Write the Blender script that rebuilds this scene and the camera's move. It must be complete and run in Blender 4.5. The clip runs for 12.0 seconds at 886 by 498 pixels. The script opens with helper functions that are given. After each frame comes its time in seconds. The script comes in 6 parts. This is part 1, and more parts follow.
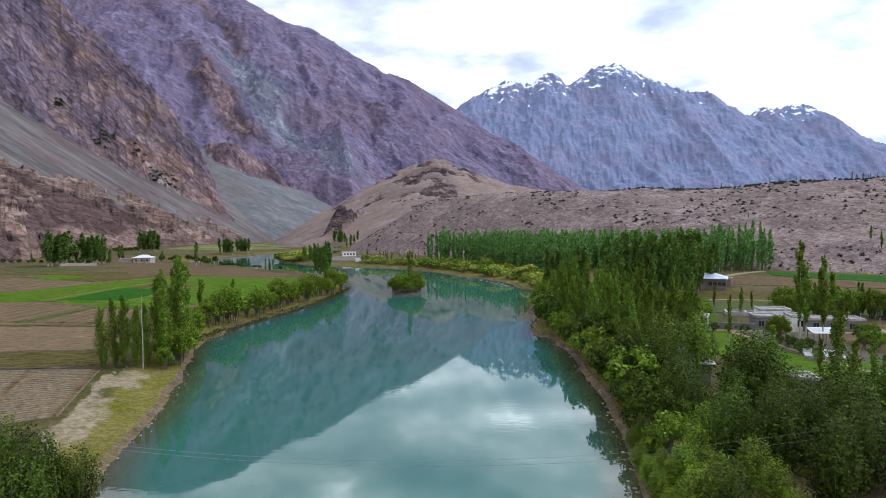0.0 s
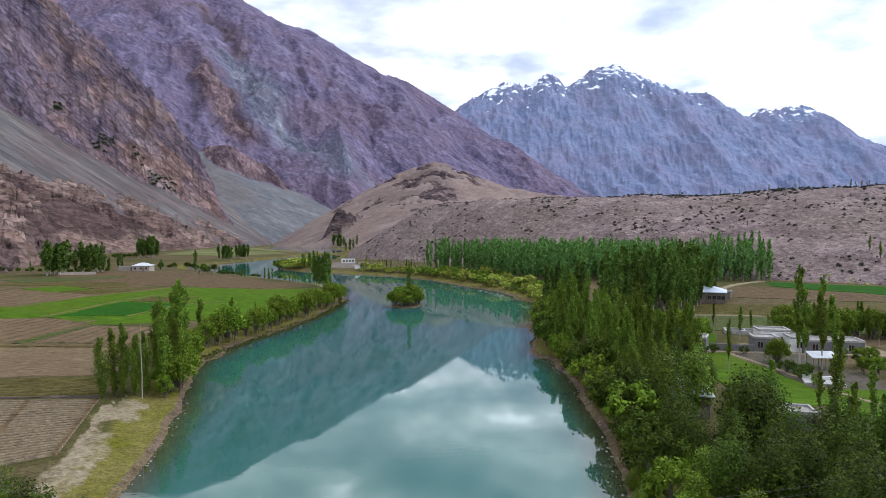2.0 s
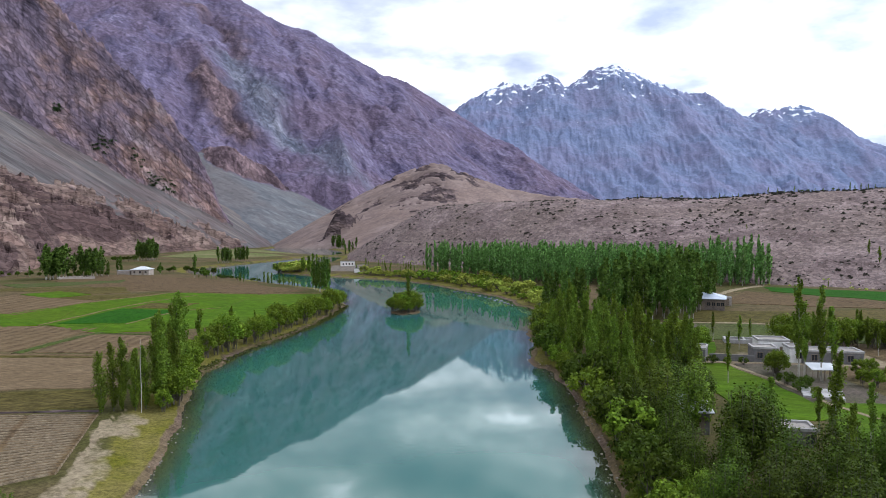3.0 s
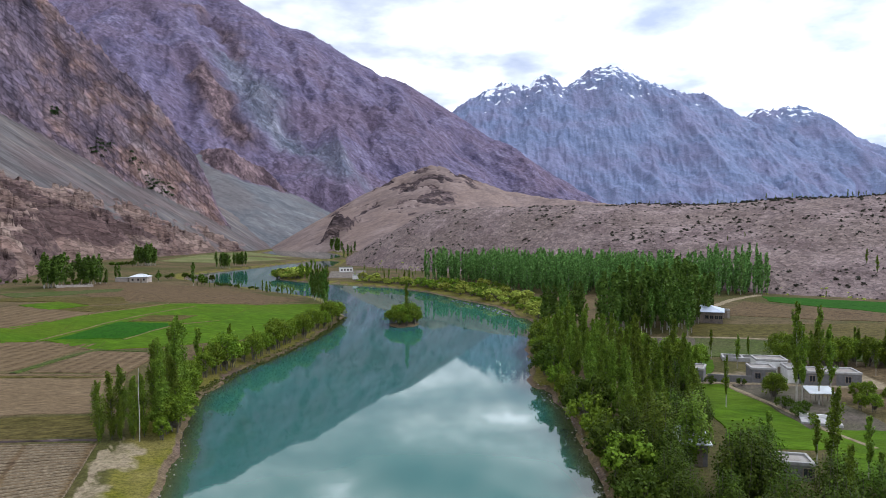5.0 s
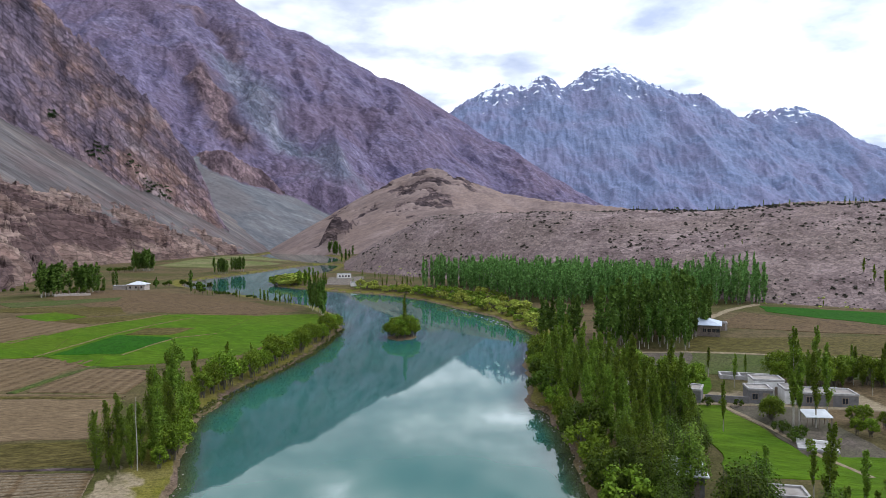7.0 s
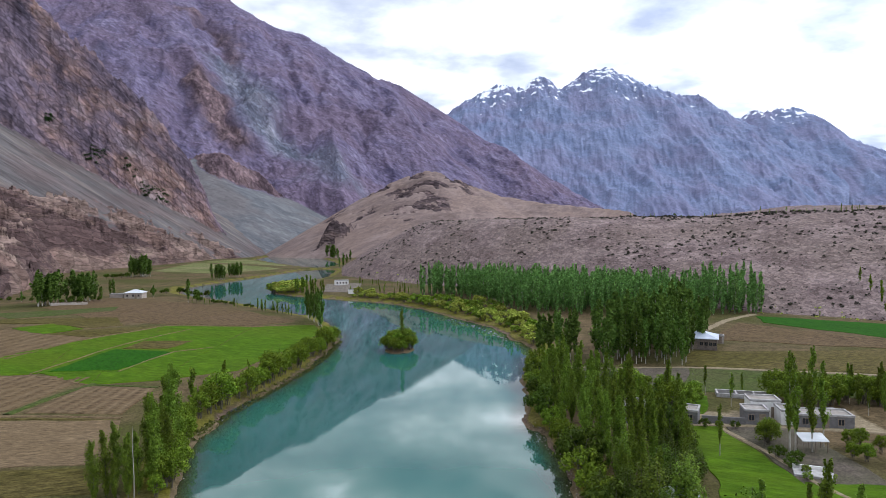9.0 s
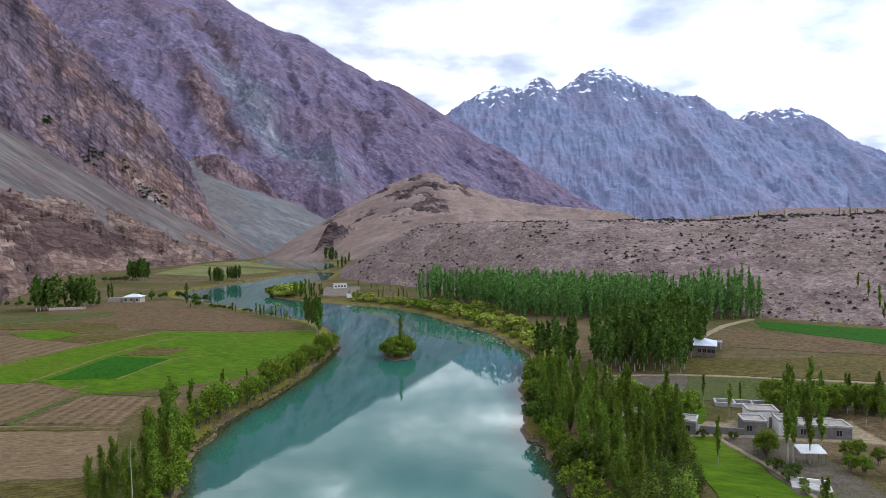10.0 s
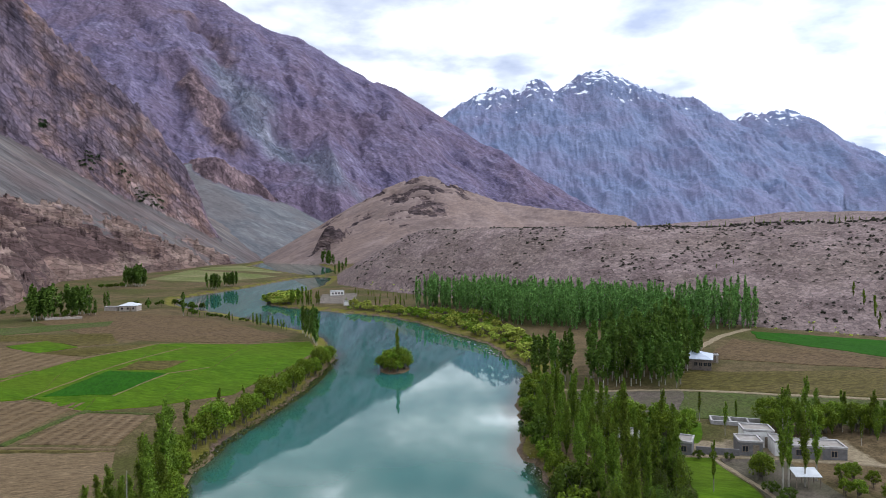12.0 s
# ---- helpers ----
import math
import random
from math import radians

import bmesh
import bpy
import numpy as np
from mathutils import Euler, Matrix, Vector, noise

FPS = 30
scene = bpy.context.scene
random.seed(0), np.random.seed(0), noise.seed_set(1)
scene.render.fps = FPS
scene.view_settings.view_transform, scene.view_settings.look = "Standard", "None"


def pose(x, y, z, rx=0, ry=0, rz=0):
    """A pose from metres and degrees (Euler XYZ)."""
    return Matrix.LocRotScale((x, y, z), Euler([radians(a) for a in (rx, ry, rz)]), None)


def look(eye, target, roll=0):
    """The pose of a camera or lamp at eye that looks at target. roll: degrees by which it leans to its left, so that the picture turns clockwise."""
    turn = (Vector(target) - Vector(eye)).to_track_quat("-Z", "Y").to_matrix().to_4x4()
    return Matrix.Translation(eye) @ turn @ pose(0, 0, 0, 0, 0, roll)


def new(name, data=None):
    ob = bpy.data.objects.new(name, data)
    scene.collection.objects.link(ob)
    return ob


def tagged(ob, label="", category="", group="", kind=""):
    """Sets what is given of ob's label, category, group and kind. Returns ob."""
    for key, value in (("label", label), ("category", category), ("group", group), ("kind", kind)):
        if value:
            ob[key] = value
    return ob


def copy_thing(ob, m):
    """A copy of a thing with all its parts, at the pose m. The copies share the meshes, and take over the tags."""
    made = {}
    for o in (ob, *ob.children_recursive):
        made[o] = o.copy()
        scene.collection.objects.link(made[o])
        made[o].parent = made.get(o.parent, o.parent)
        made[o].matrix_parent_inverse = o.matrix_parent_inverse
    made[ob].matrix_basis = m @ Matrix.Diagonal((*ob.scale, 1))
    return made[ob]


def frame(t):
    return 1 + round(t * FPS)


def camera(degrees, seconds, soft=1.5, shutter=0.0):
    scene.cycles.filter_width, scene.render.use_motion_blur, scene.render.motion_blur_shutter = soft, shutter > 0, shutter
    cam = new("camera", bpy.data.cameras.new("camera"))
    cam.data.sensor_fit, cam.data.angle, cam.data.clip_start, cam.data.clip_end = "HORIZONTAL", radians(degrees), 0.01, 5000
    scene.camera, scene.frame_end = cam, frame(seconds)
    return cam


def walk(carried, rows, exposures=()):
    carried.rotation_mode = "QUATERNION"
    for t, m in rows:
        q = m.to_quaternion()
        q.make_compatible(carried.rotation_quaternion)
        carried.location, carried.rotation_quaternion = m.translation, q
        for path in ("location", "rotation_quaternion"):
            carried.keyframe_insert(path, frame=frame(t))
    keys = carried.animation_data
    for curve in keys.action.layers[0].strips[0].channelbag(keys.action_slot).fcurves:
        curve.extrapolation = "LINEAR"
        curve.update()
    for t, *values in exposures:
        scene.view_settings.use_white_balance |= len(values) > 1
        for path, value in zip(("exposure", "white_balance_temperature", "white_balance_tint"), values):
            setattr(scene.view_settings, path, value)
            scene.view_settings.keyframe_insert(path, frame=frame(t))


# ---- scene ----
cam = camera(68.9, 12.0, soft=0.55)
PATH = [
    (0, (-0.101, 0.066, 20.624), (0.172, 100.066, 17.503), -0.25),
    (0.5, (-0.103, 0.105, 21.592), (0.194, 100.105, 18.520), -0.26),
    (1, (-0.102, 0.142, 22.565), (0.223, 100.142, 19.527), -0.27),
    (1.5, (-0.099, 0.177, 23.543), (0.259, 100.176, 20.527), -0.29),
    (2, (-0.093, 0.209, 24.526), (0.302, 100.208, 21.522), -0.30),
    (2.5, (-0.084, 0.238, 25.513), (0.352, 100.237, 22.514), -0.31),
    (3, (-0.073, 0.265, 26.504), (0.409, 100.264, 23.504), -0.33),
    (5, (-0.002, 0.349, 30.491), (0.706, 100.346, 27.473), -0.39),
    (5.5, (0.022, 0.364, 31.491), (0.798, 100.361, 28.472), -0.40),
    (6, (0.048, 0.376, 32.492), (0.896, 100.372, 29.475), -0.42),
    (6.5, (0.078, 0.386, 33.493), (1.002, 100.382, 30.482), -0.43),
    (7, (0.110, 0.393, 34.493), (1.113, 100.388, 31.492), -0.45),
    (9, (0.263, 0.399, 38.479), (1.623, 100.390, 35.565), -0.52),
    (9.5, (0.308, 0.394, 39.469), (1.766, 100.384, 36.587), -0.54),
    (10, (0.356, 0.387, 40.455), (1.915, 100.375, 37.608), -0.55),
    (10.5, (0.406, 0.378, 41.437), (2.069, 100.364, 38.627), -0.57),
    (11, (0.459, 0.365, 42.414), (2.229, 100.350, 39.643), -0.59),
    (11.5, (0.514, 0.351, 43.386), (2.394, 100.333, 40.652), -0.61),
    (12, (0.572, 0.334, 44.352), (2.564, 100.314, 41.654), -0.63),
]
walk(cam, [(t, look(eye, aim, roll)) for t, eye, aim, roll in PATH], [(0.0, -0.77, 5750, 10), (12.0, -0.84, 5800, 10)])

# ---- world, sun ----
world = bpy.data.worlds.new("world")
scene.world = world
world.use_nodes = True
SUN_ELEV, SUN_AZ = 46.0, 74.0   # degrees; azimuth from +y towards +x


def build_world():
    nt = world.node_tree
    nt.nodes.clear()
    out = nt.nodes.new("ShaderNodeOutputWorld")
    sky = nt.nodes.new("ShaderNodeTexSky")
    sky.sky_type = "NISHITA"
    sky.sun_disc = False
    sky.sun_elevation = radians(SUN_ELEV)
    sky.sun_rotation = radians(SUN_AZ)
    sky_bg = nt.nodes.new("ShaderNodeBackground")
    sky_bg.inputs["Strength"].default_value = 0.12
    nt.links.new(sky.outputs[0], sky_bg.inputs["Color"])
    tc = nt.nodes.new("ShaderNodeTexCoord")
    # cloud deck: direction projected on a flat layer above
    sep = nt.nodes.new("ShaderNodeSeparateXYZ")
    nt.links.new(tc.outputs["Generated"], sep.inputs[0])
    up = nt.nodes.new("ShaderNodeMath"); up.operation = "MAXIMUM"; up.inputs[1].default_value = 0.0
    nt.links.new(sep.outputs["Z"], up.inputs[0])
    lift = nt.nodes.new("ShaderNodeMath"); lift.operation = "ADD"; lift.inputs[1].default_value = 0.16
    nt.links.new(up.outputs[0], lift.inputs[0])
    px = nt.nodes.new("ShaderNodeMath"); px.operation = "DIVIDE"
    py = nt.nodes.new("ShaderNodeMath"); py.operation = "DIVIDE"
    nt.links.new(sep.outputs["X"], px.inputs[0]); nt.links.new(lift.outputs[0], px.inputs[1])
    nt.links.new(sep.outputs["Y"], py.inputs[0]); nt.links.new(lift.outputs[0], py.inputs[1])
    com = nt.nodes.new("ShaderNodeCombineXYZ")
    nt.links.new(px.outputs[0], com.inputs[0]); nt.links.new(py.outputs[0], com.inputs[1])
    n1 = nt.nodes.new("ShaderNodeTexNoise")
    n1.inputs["Scale"].default_value = 2.3; n1.inputs["Detail"].default_value = 6; n1.inputs["Roughness"].default_value = 0.52
    drift = nt.nodes.new("ShaderNodeVectorMath"); drift.operation = "ADD"; drift.inputs[1].default_value = (1.7, 0.6, 3.0)
    nt.links.new(com.outputs[0], drift.inputs[0])
    nt.links.new(drift.outputs[0], n1.inputs["Vector"])
    ramp = nt.nodes.new("ShaderNodeValToRGB")
    e = ramp.color_ramp.elements
    e[0].position, e[0].color = 0.33, (0.98, 1.06, 1.28, 1)
    e[1].position, e[1].color = 0.68, (6.6, 6.5, 6.4, 1)
    for place, tone in ((0.43, (1.45, 1.50, 1.64, 1)), (0.51, (2.05, 2.07, 2.14, 1)), (0.59, (3.1, 3.08, 3.06, 1))):
        e.new(place).color = tone
    nt.links.new(n1.outputs["Fac"], ramp.inputs[0])
    cloud = nt.nodes.new("ShaderNodeBackground")
    cloud.inputs["Strength"].default_value = 1.0
    nt.links.new(ramp.outputs[0], cloud.inputs["Color"])
    # cloud is brighter towards the veiled sun
    dot = nt.nodes.new("ShaderNodeVectorMath"); dot.operation = "DOT_PRODUCT"
    ce = math.cos(radians(SUN_ELEV))
    dot.inputs[1].default_value = (math.sin(radians(SUN_AZ)) * ce, math.cos(radians(SUN_AZ)) * ce, math.sin(radians(SUN_ELEV)))
    nt.links.new(tc.outputs["Generated"], dot.inputs[0])
    pos = nt.nodes.new("ShaderNodeMath"); pos.operation = "MAXIMUM"; pos.inputs[1].default_value = 0.0
    nt.links.new(dot.outputs["Value"], pos.inputs[0])
    power = nt.nodes.new("ShaderNodeMath"); power.operation = "POWER"; power.inputs[1].default_value = 2.0
    nt.links.new(pos.outputs[0], power.inputs[0])
    glow = nt.nodes.new("ShaderNodeMath"); glow.operation = "MULTIPLY_ADD"; glow.inputs[1].default_value = 1.0; glow.inputs[2].default_value = 0.92
    nt.links.new(power.outputs[0], glow.inputs[0])
    nt.links.new(glow.outputs[0], cloud.inputs["Strength"])
    mix = nt.nodes.new("ShaderNodeMixShader")
    mix.inputs[0].default_value = 0.93
    nt.links.new(sky_bg.outputs[0], mix.inputs[1]); nt.links.new(cloud.outputs[0], mix.inputs[2])
    nt.links.new(mix.outputs[0], out.inputs["Surface"])


build_world()
sun_data = bpy.data.lights.new("sun", "SUN")
sun_data.energy, sun_data.angle, sun_data.color = 2.7, radians(8), (1.0, 0.96, 0.90)
sun = new("sun", sun_data)
_a, _e = radians(SUN_AZ), radians(SUN_ELEV)
sun.matrix_world = look((math.sin(_a) * math.cos(_e) * 100, math.cos(_a) * math.cos(_e) * 100, math.sin(_e) * 100), (0, 0, 0))


# ---- materials ----
def mat(name, ramp, scale=1.0, detail=8.0, rough=0.9, bump=0.0, bump_scale=None, coords="world", stretch=(1, 1, 1),
        turn=0.0, big=None, big_scale=0.1, big_amount=0.5, spec=0.04, rand=0.0, island=0.0, translucent=0.0,
        fine=0.0, fine_scale=1.0, tilt=0.0):
    """A rough natural surface: a ramp over fine noise, a second ramp of larger patches, relief."""
    m = bpy.data.materials.new(name)
    m.use_nodes = True
    nt = m.node_tree
    nd, lk = nt.nodes, nt.links
    bsdf = nd["Principled BSDF"]
    bsdf.inputs["Roughness"].default_value = rough
    bsdf.inputs["Specular IOR Level"].default_value = spec
    if coords == "world":
        src = nd.new("ShaderNodeNewGeometry").outputs["Position"]
    else:
        src = nd.new("ShaderNodeTexCoord").outputs["Object"]
    mp = nd.new("ShaderNodeMapping")
    mp.vector_type = "TEXTURE"
    mp.inputs["Scale"].default_value = [1 / v for v in stretch]
    mp.inputs["Rotation"].default_value = (0, radians(tilt), radians(turn))
    lk.new(src, mp.inputs["Vector"])
    n = nd.new("ShaderNodeTexNoise")
    n.inputs["Scale"].default_value = scale
    n.inputs["Detail"].default_value = detail
    n.inputs["Roughness"].default_value = 0.62
    lk.new(mp.outputs[0], n.inputs["Vector"])
    cr = nd.new("ShaderNodeValToRGB")
    els = cr.color_ramp.elements
    for k, (p, c) in enumerate(ramp):
        el = els[k] if k < 2 else els.new(p)
        el.position, el.color = p, (*c, 1)
    lk.new(n.outputs["Fac"], cr.inputs[0])
    col = cr.outputs[0]
    if big:
        n2 = nd.new("ShaderNodeTexNoise")
        n2.inputs["Scale"].default_value = big_scale
        n2.inputs["Detail"].default_value = 4
        lk.new(mp.outputs[0], n2.inputs["Vector"])
        r2 = nd.new("ShaderNodeMapRange")
        r2.inputs["From Min"].default_value, r2.inputs["From Max"].default_value = 0.40, 0.62
        r2.inputs["To Max"].default_value = big_amount
        lk.new(n2.outputs["Fac"], r2.inputs["Value"])
        mx = nd.new("ShaderNodeMix"); mx.data_type = "RGBA"
        lk.new(r2.outputs[0], mx.inputs[0]); lk.new(col, mx.inputs[6])
        mx.inputs[7].default_value = (*big, 1)
        col = mx.outputs[2]
    if fine:
        nf = nd.new("ShaderNodeTexNoise")
        nf.inputs["Scale"].default_value = fine_scale
        nf.inputs["Detail"].default_value = 4
        nf.inputs["Roughness"].default_value = 0.85
        lk.new(mp.outputs[0], nf.inputs["Vector"])
        rf = nd.new("ShaderNodeMapRange")
        rf.inputs["From Min"].default_value, rf.inputs["From Max"].default_value = 0.41, 0.59
        rf.inputs["To Min"].default_value, rf.inputs["To Max"].default_value = 1 - fine, 1 + fine
        lk.new(nf.outputs["Fac"], rf.inputs["Value"])
        vm = nd.new("ShaderNodeVectorMath"); vm.operation = "SCALE"
        lk.new(col, vm.inputs[0]); lk.new(rf.outputs[0], vm.inputs["Scale"])
        col = vm.outputs[0]
    if rand or island:
        hs = nd.new("ShaderNodeHueSaturation")
        lk.new(col, hs.inputs["Color"])
        val = None
        for amount, node, sock in ((rand, "ShaderNodeObjectInfo", "Random"), (island, "ShaderNodeNewGeometry", "Random Per Island")):
            if amount:
                mr = nd.new("ShaderNodeMapRange")
                mr.inputs["To Min"].default_value, mr.inputs["To Max"].default_value = 1 - amount, 1 + amount
                lk.new(nd.new(node).outputs[sock], mr.inputs["Value"])
                if val is None:
                    val = mr.outputs[0]
                else:
                    mm = nd.new("ShaderNodeMath"); mm.operation = "MULTIPLY"
                    lk.new(val, mm.inputs[0]); lk.new(mr.outputs[0], mm.inputs[1])
                    val = mm.outputs[0]
        lk.new(val, hs.inputs["Value"])
        if rand:
            mh = nd.new("ShaderNodeMapRange")
            mh.inputs["To Min"].default_value, mh.inputs["To Max"].default_value = 0.485, 0.51
            lk.new(nd.new("ShaderNodeObjectInfo").outputs["Random"], mh.inputs["Value"])
            lk.new(mh.outputs[0], hs.inputs["Hue"])
        col = hs.outputs[0]
    lk.new(col, bsdf.inputs["Base Color"])
    if bump:
        nb = nd.new("ShaderNodeTexNoise")
        nb.inputs["Scale"].default_value = bump_scale or scale * 2
        nb.inputs["Detail"].default_value = 8
        nb.inputs["Roughness"].default_value = 0.65
        lk.new(mp.outputs[0], nb.inputs["Vector"])
        bp = nd.new("ShaderNodeBump")
        bp.inputs["Strength"].default_value = 1.0
        bp.inputs["Distance"].default_value = bump
        lk.new(nb.outputs["Fac"], bp.inputs["Height"])
        lk.new(bp.outputs[0], bsdf.inputs["Normal"])
    if translucent:
        tr = nd.new("ShaderNodeBsdfTranslucent")
        lk.new(col, tr.inputs["Color"])
        ms = nd.new("ShaderNodeMixShader")
        ms.inputs[0].default_value = translucent
        lk.new(bsdf.outputs[0], ms.inputs[1]); lk.new(tr.outputs[0], ms.inputs[2])
        lk.new(ms.outputs[0], nd["Material Output"].inputs["Surface"])
    return m


def blend_by(name, attr, a, b, soft=0.15, noise_scale=0.05, noise_amount=0.5):
    """Material a where the surface's attribute is 0, b where it is 1, with a ragged border."""
    m = bpy.data.materials.new(name)
    m.use_nodes = True
    nt = m.node_tree
    nt.nodes.clear()

    def bring(src):
        made = {}
        for o in src.node_tree.nodes:
            if o.type == "OUTPUT_MATERIAL":
                continue
            c = nt.nodes.new(o.bl_idname)
            made[o.name] = c
            for i, s in enumerate(o.inputs):
                if s.type not in ("SHADER",) and s.enabled and hasattr(s, "default_value"):
                    c.inputs[i].default_value = s.default_value
            if o.type == "VALTORGB":
                els = c.color_ramp.elements
                for k, e0 in enumerate(o.color_ramp.elements):
                    el = els[k] if k < len(els) else els.new(e0.position)
                    el.position, el.color = e0.position, e0.color
            if o.type == "MAPPING":
                c.vector_type = o.vector_type
            if o.type == "TEX_NOISE":
                c.noise_type, c.normalize = o.noise_type, o.normalize
            if o.type == "ATTRIBUTE":
                c.attribute_name = o.attribute_name
            if o.type in ("MATH", "VECT_MATH"):
                c.operation = o.operation
            if o.type == "TEX_VORONOI":
                c.feature = o.feature
            if o.type == "MIX":
                c.data_type, c.blend_type = o.data_type, o.blend_type
                for i, s in enumerate(o.inputs):
                    if hasattr(s, "default_value"):
                        c.inputs[i].default_value = s.default_value
        end = None
        for l in src.node_tree.links:
            if l.to_node.type == "OUTPUT_MATERIAL":
                end = made[l.from_node.name].outputs[l.from_socket.name]
                continue
            fi = list(l.from_node.outputs).index(l.from_socket)
            ti = list(l.to_node.inputs).index(l.to_socket)
            nt.links.new(made[l.from_node.name].outputs[fi], made[l.to_node.name].inputs[ti])
        return end

    ea, eb = bring(a), bring(b)
    at = nt.nodes.new("ShaderNodeAttribute"); at.attribute_name = attr
    geo = nt.nodes.new("ShaderNodeNewGeometry")
    n = nt.nodes.new("ShaderNodeTexNoise")
    n.inputs["Scale"].default_value = noise_scale; n.inputs["Detail"].default_value = 6
    nt.links.new(geo.outputs["Position"], n.inputs["Vector"])
    sub = nt.nodes.new("ShaderNodeMath"); sub.operation = "SUBTRACT"; sub.inputs[1].default_value = 0.5
    nt.links.new(n.outputs["Fac"], sub.inputs[0])
    mad = nt.nodes.new("ShaderNodeMath"); mad.operation = "MULTIPLY_ADD"; mad.inputs[1].default_value = noise_amount * 2
    nt.links.new(sub.outputs[0], mad.inputs[0]); nt.links.new(at.outputs["Fac"], mad.inputs[2])
    mr = nt.nodes.new("ShaderNodeMapRange")
    mr.inputs["From Min"].default_value, mr.inputs["From Max"].default_value = 0.5 - soft, 0.5 + soft
    nt.links.new(mad.outputs[0], mr.inputs["Value"])
    ms = nt.nodes.new("ShaderNodeMixShader")
    nt.links.new(mr.outputs[0], ms.inputs[0]); nt.links.new(ea, ms.inputs[1]); nt.links.new(eb, ms.inputs[2])
    out = nt.nodes.new("ShaderNodeOutputMaterial")
    nt.links.new(ms.outputs[0], out.inputs["Surface"])
    return m


def rock(name, tones, size, stretch=(0.4, 0.8, 1.0), tilt=40.0, turn=0.0, patch=0.25, cell=0.30, crack=0.35, bump=3.0, beds=None, broad=None, broad_size=20.0):
    """Broken rock: streaky tones, angular blocks with dark joints, sharp relief. size: metres of a block; tilt: how the streaks fall towards +x.
    beds: colour and amount of sharp-edged darker bands; broad: a second colour in large patches."""
    m = bpy.data.materials.new(name)
    m.use_nodes = True
    nt = m.node_tree
    nd, lk = nt.nodes, nt.links
    bsdf = nd["Principled BSDF"]
    bsdf.inputs["Roughness"].default_value = 0.92
    bsdf.inputs["Specular IOR Level"].default_value = 0.05

    def noise_of(vector, scale, detail, rough=0.55):
        n = nd.new("ShaderNodeTexNoise")
        n.inputs["Scale"].default_value, n.inputs["Detail"].default_value, n.inputs["Roughness"].default_value = scale, detail, rough
        lk.new(vector, n.inputs["Vector"])
        return n

    def ranged(value, f0, f1, t0, t1):
        r = nd.new("ShaderNodeMapRange")
        r.inputs["From Min"].default_value, r.inputs["From Max"].default_value = f0, f1
        r.inputs["To Min"].default_value, r.inputs["To Max"].default_value = t0, t1
        lk.new(value, r.inputs["Value"])
        return r.outputs[0]

    def math_of(op, a, b):
        n = nd.new("ShaderNodeMath")
        n.operation = op
        for k, v in enumerate((a, b)):
            if isinstance(v, float):
                n.inputs[k].default_value = v
            else:
                lk.new(v, n.inputs[k])
        return n.outputs[0]

    geo = nd.new("ShaderNodeNewGeometry")
    mp = nd.new("ShaderNodeMapping")
    mp.vector_type = "TEXTURE"
    mp.inputs["Scale"].default_value = [size / v for v in stretch]
    mp.inputs["Rotation"].default_value = (0, radians(tilt), radians(turn))
    lk.new(geo.outputs["Position"], mp.inputs["Vector"])
    # bend the block pattern so that no row runs straight
    bend = noise_of(mp.outputs[0], 0.35, 3)
    off = nd.new("ShaderNodeVectorMath"); off.operation = "SCALE"; off.inputs["Scale"].default_value = 1.2
    lk.new(bend.outputs["Color"], off.inputs[0])
    add = nd.new("ShaderNodeVectorMath"); add.operation = "ADD"
    lk.new(mp.outputs[0], add.inputs[0]); lk.new(off.outputs[0], add.inputs[1])
    v = add.outputs[0]

    streak = noise_of(v, patch, 6, 0.6)
    cr = nd.new("ShaderNodeValToRGB")
    els = cr.color_ramp.elements
    for k, (p, c) in enumerate(tones):
        el = els[k] if k < 2 else els.new(p)
        el.position, el.color = p, (*c, 1)
    lk.new(streak.outputs["Fac"], cr.inputs[0])
    col = cr.outputs[0]
    if broad:
        nb = noise_of(geo.outputs["Position"], 1 / (size * broad_size), 5, 0.6)
        mx = nd.new("ShaderNodeMix"); mx.data_type = "RGBA"
        lk.new(ranged(nb.outputs["Fac"], 0.44, 0.60, 0.0, 0.8), mx.inputs[0]); lk.new(col, mx.inputs[6])
        mx.inputs[7].default_value = (*broad, 1)
        col = mx.outputs[2]
    if beds:
        bd = noise_of(v, patch * 0.9, 7, 0.66)
        mx = nd.new("ShaderNodeMix"); mx.data_type = "RGBA"
        lk.new(ranged(bd.outputs["Fac"], 0.525, 0.575, 0.0, beds[1]), mx.inputs[0]); lk.new(col, mx.inputs[6])
        mx.inputs[7].default_value = (*beds[0], 1)
        col = mx.outputs[2]
    blocks, joints = nd.new("ShaderNodeTexVoronoi"), nd.new("ShaderNodeTexVoronoi")
    joints.feature = "DISTANCE_TO_EDGE"
    small = nd.new("ShaderNodeTexVoronoi")
    for n, k in ((blocks, 1.0), (joints, 1.0), (small, 2.3)):
        n.inputs["Scale"].default_value = k
        lk.new(v, n.inputs["Vector"])
    tone = ranged(blocks.outputs["Color"], 0.2, 0.8, 1 - cell, 1 + cell)
    tone = math_of("MULTIPLY", tone, ranged(small.outputs["Color"], 0.2, 0.8, 1 - cell * 0.8, 1 + cell * 0.8))
    tone = math_of("MULTIPLY", tone, ranged(joints.outputs["Distance"], 0.0, 0.10, 1 - crack, 1.0))
    sc = nd.new("ShaderNodeVectorMath"); sc.operation = "SCALE"
    lk.new(col, sc.inputs[0]); lk.new(tone, sc.inputs["Scale"])
    lk.new(sc.outputs[0], bsdf.inputs["Base Color"])
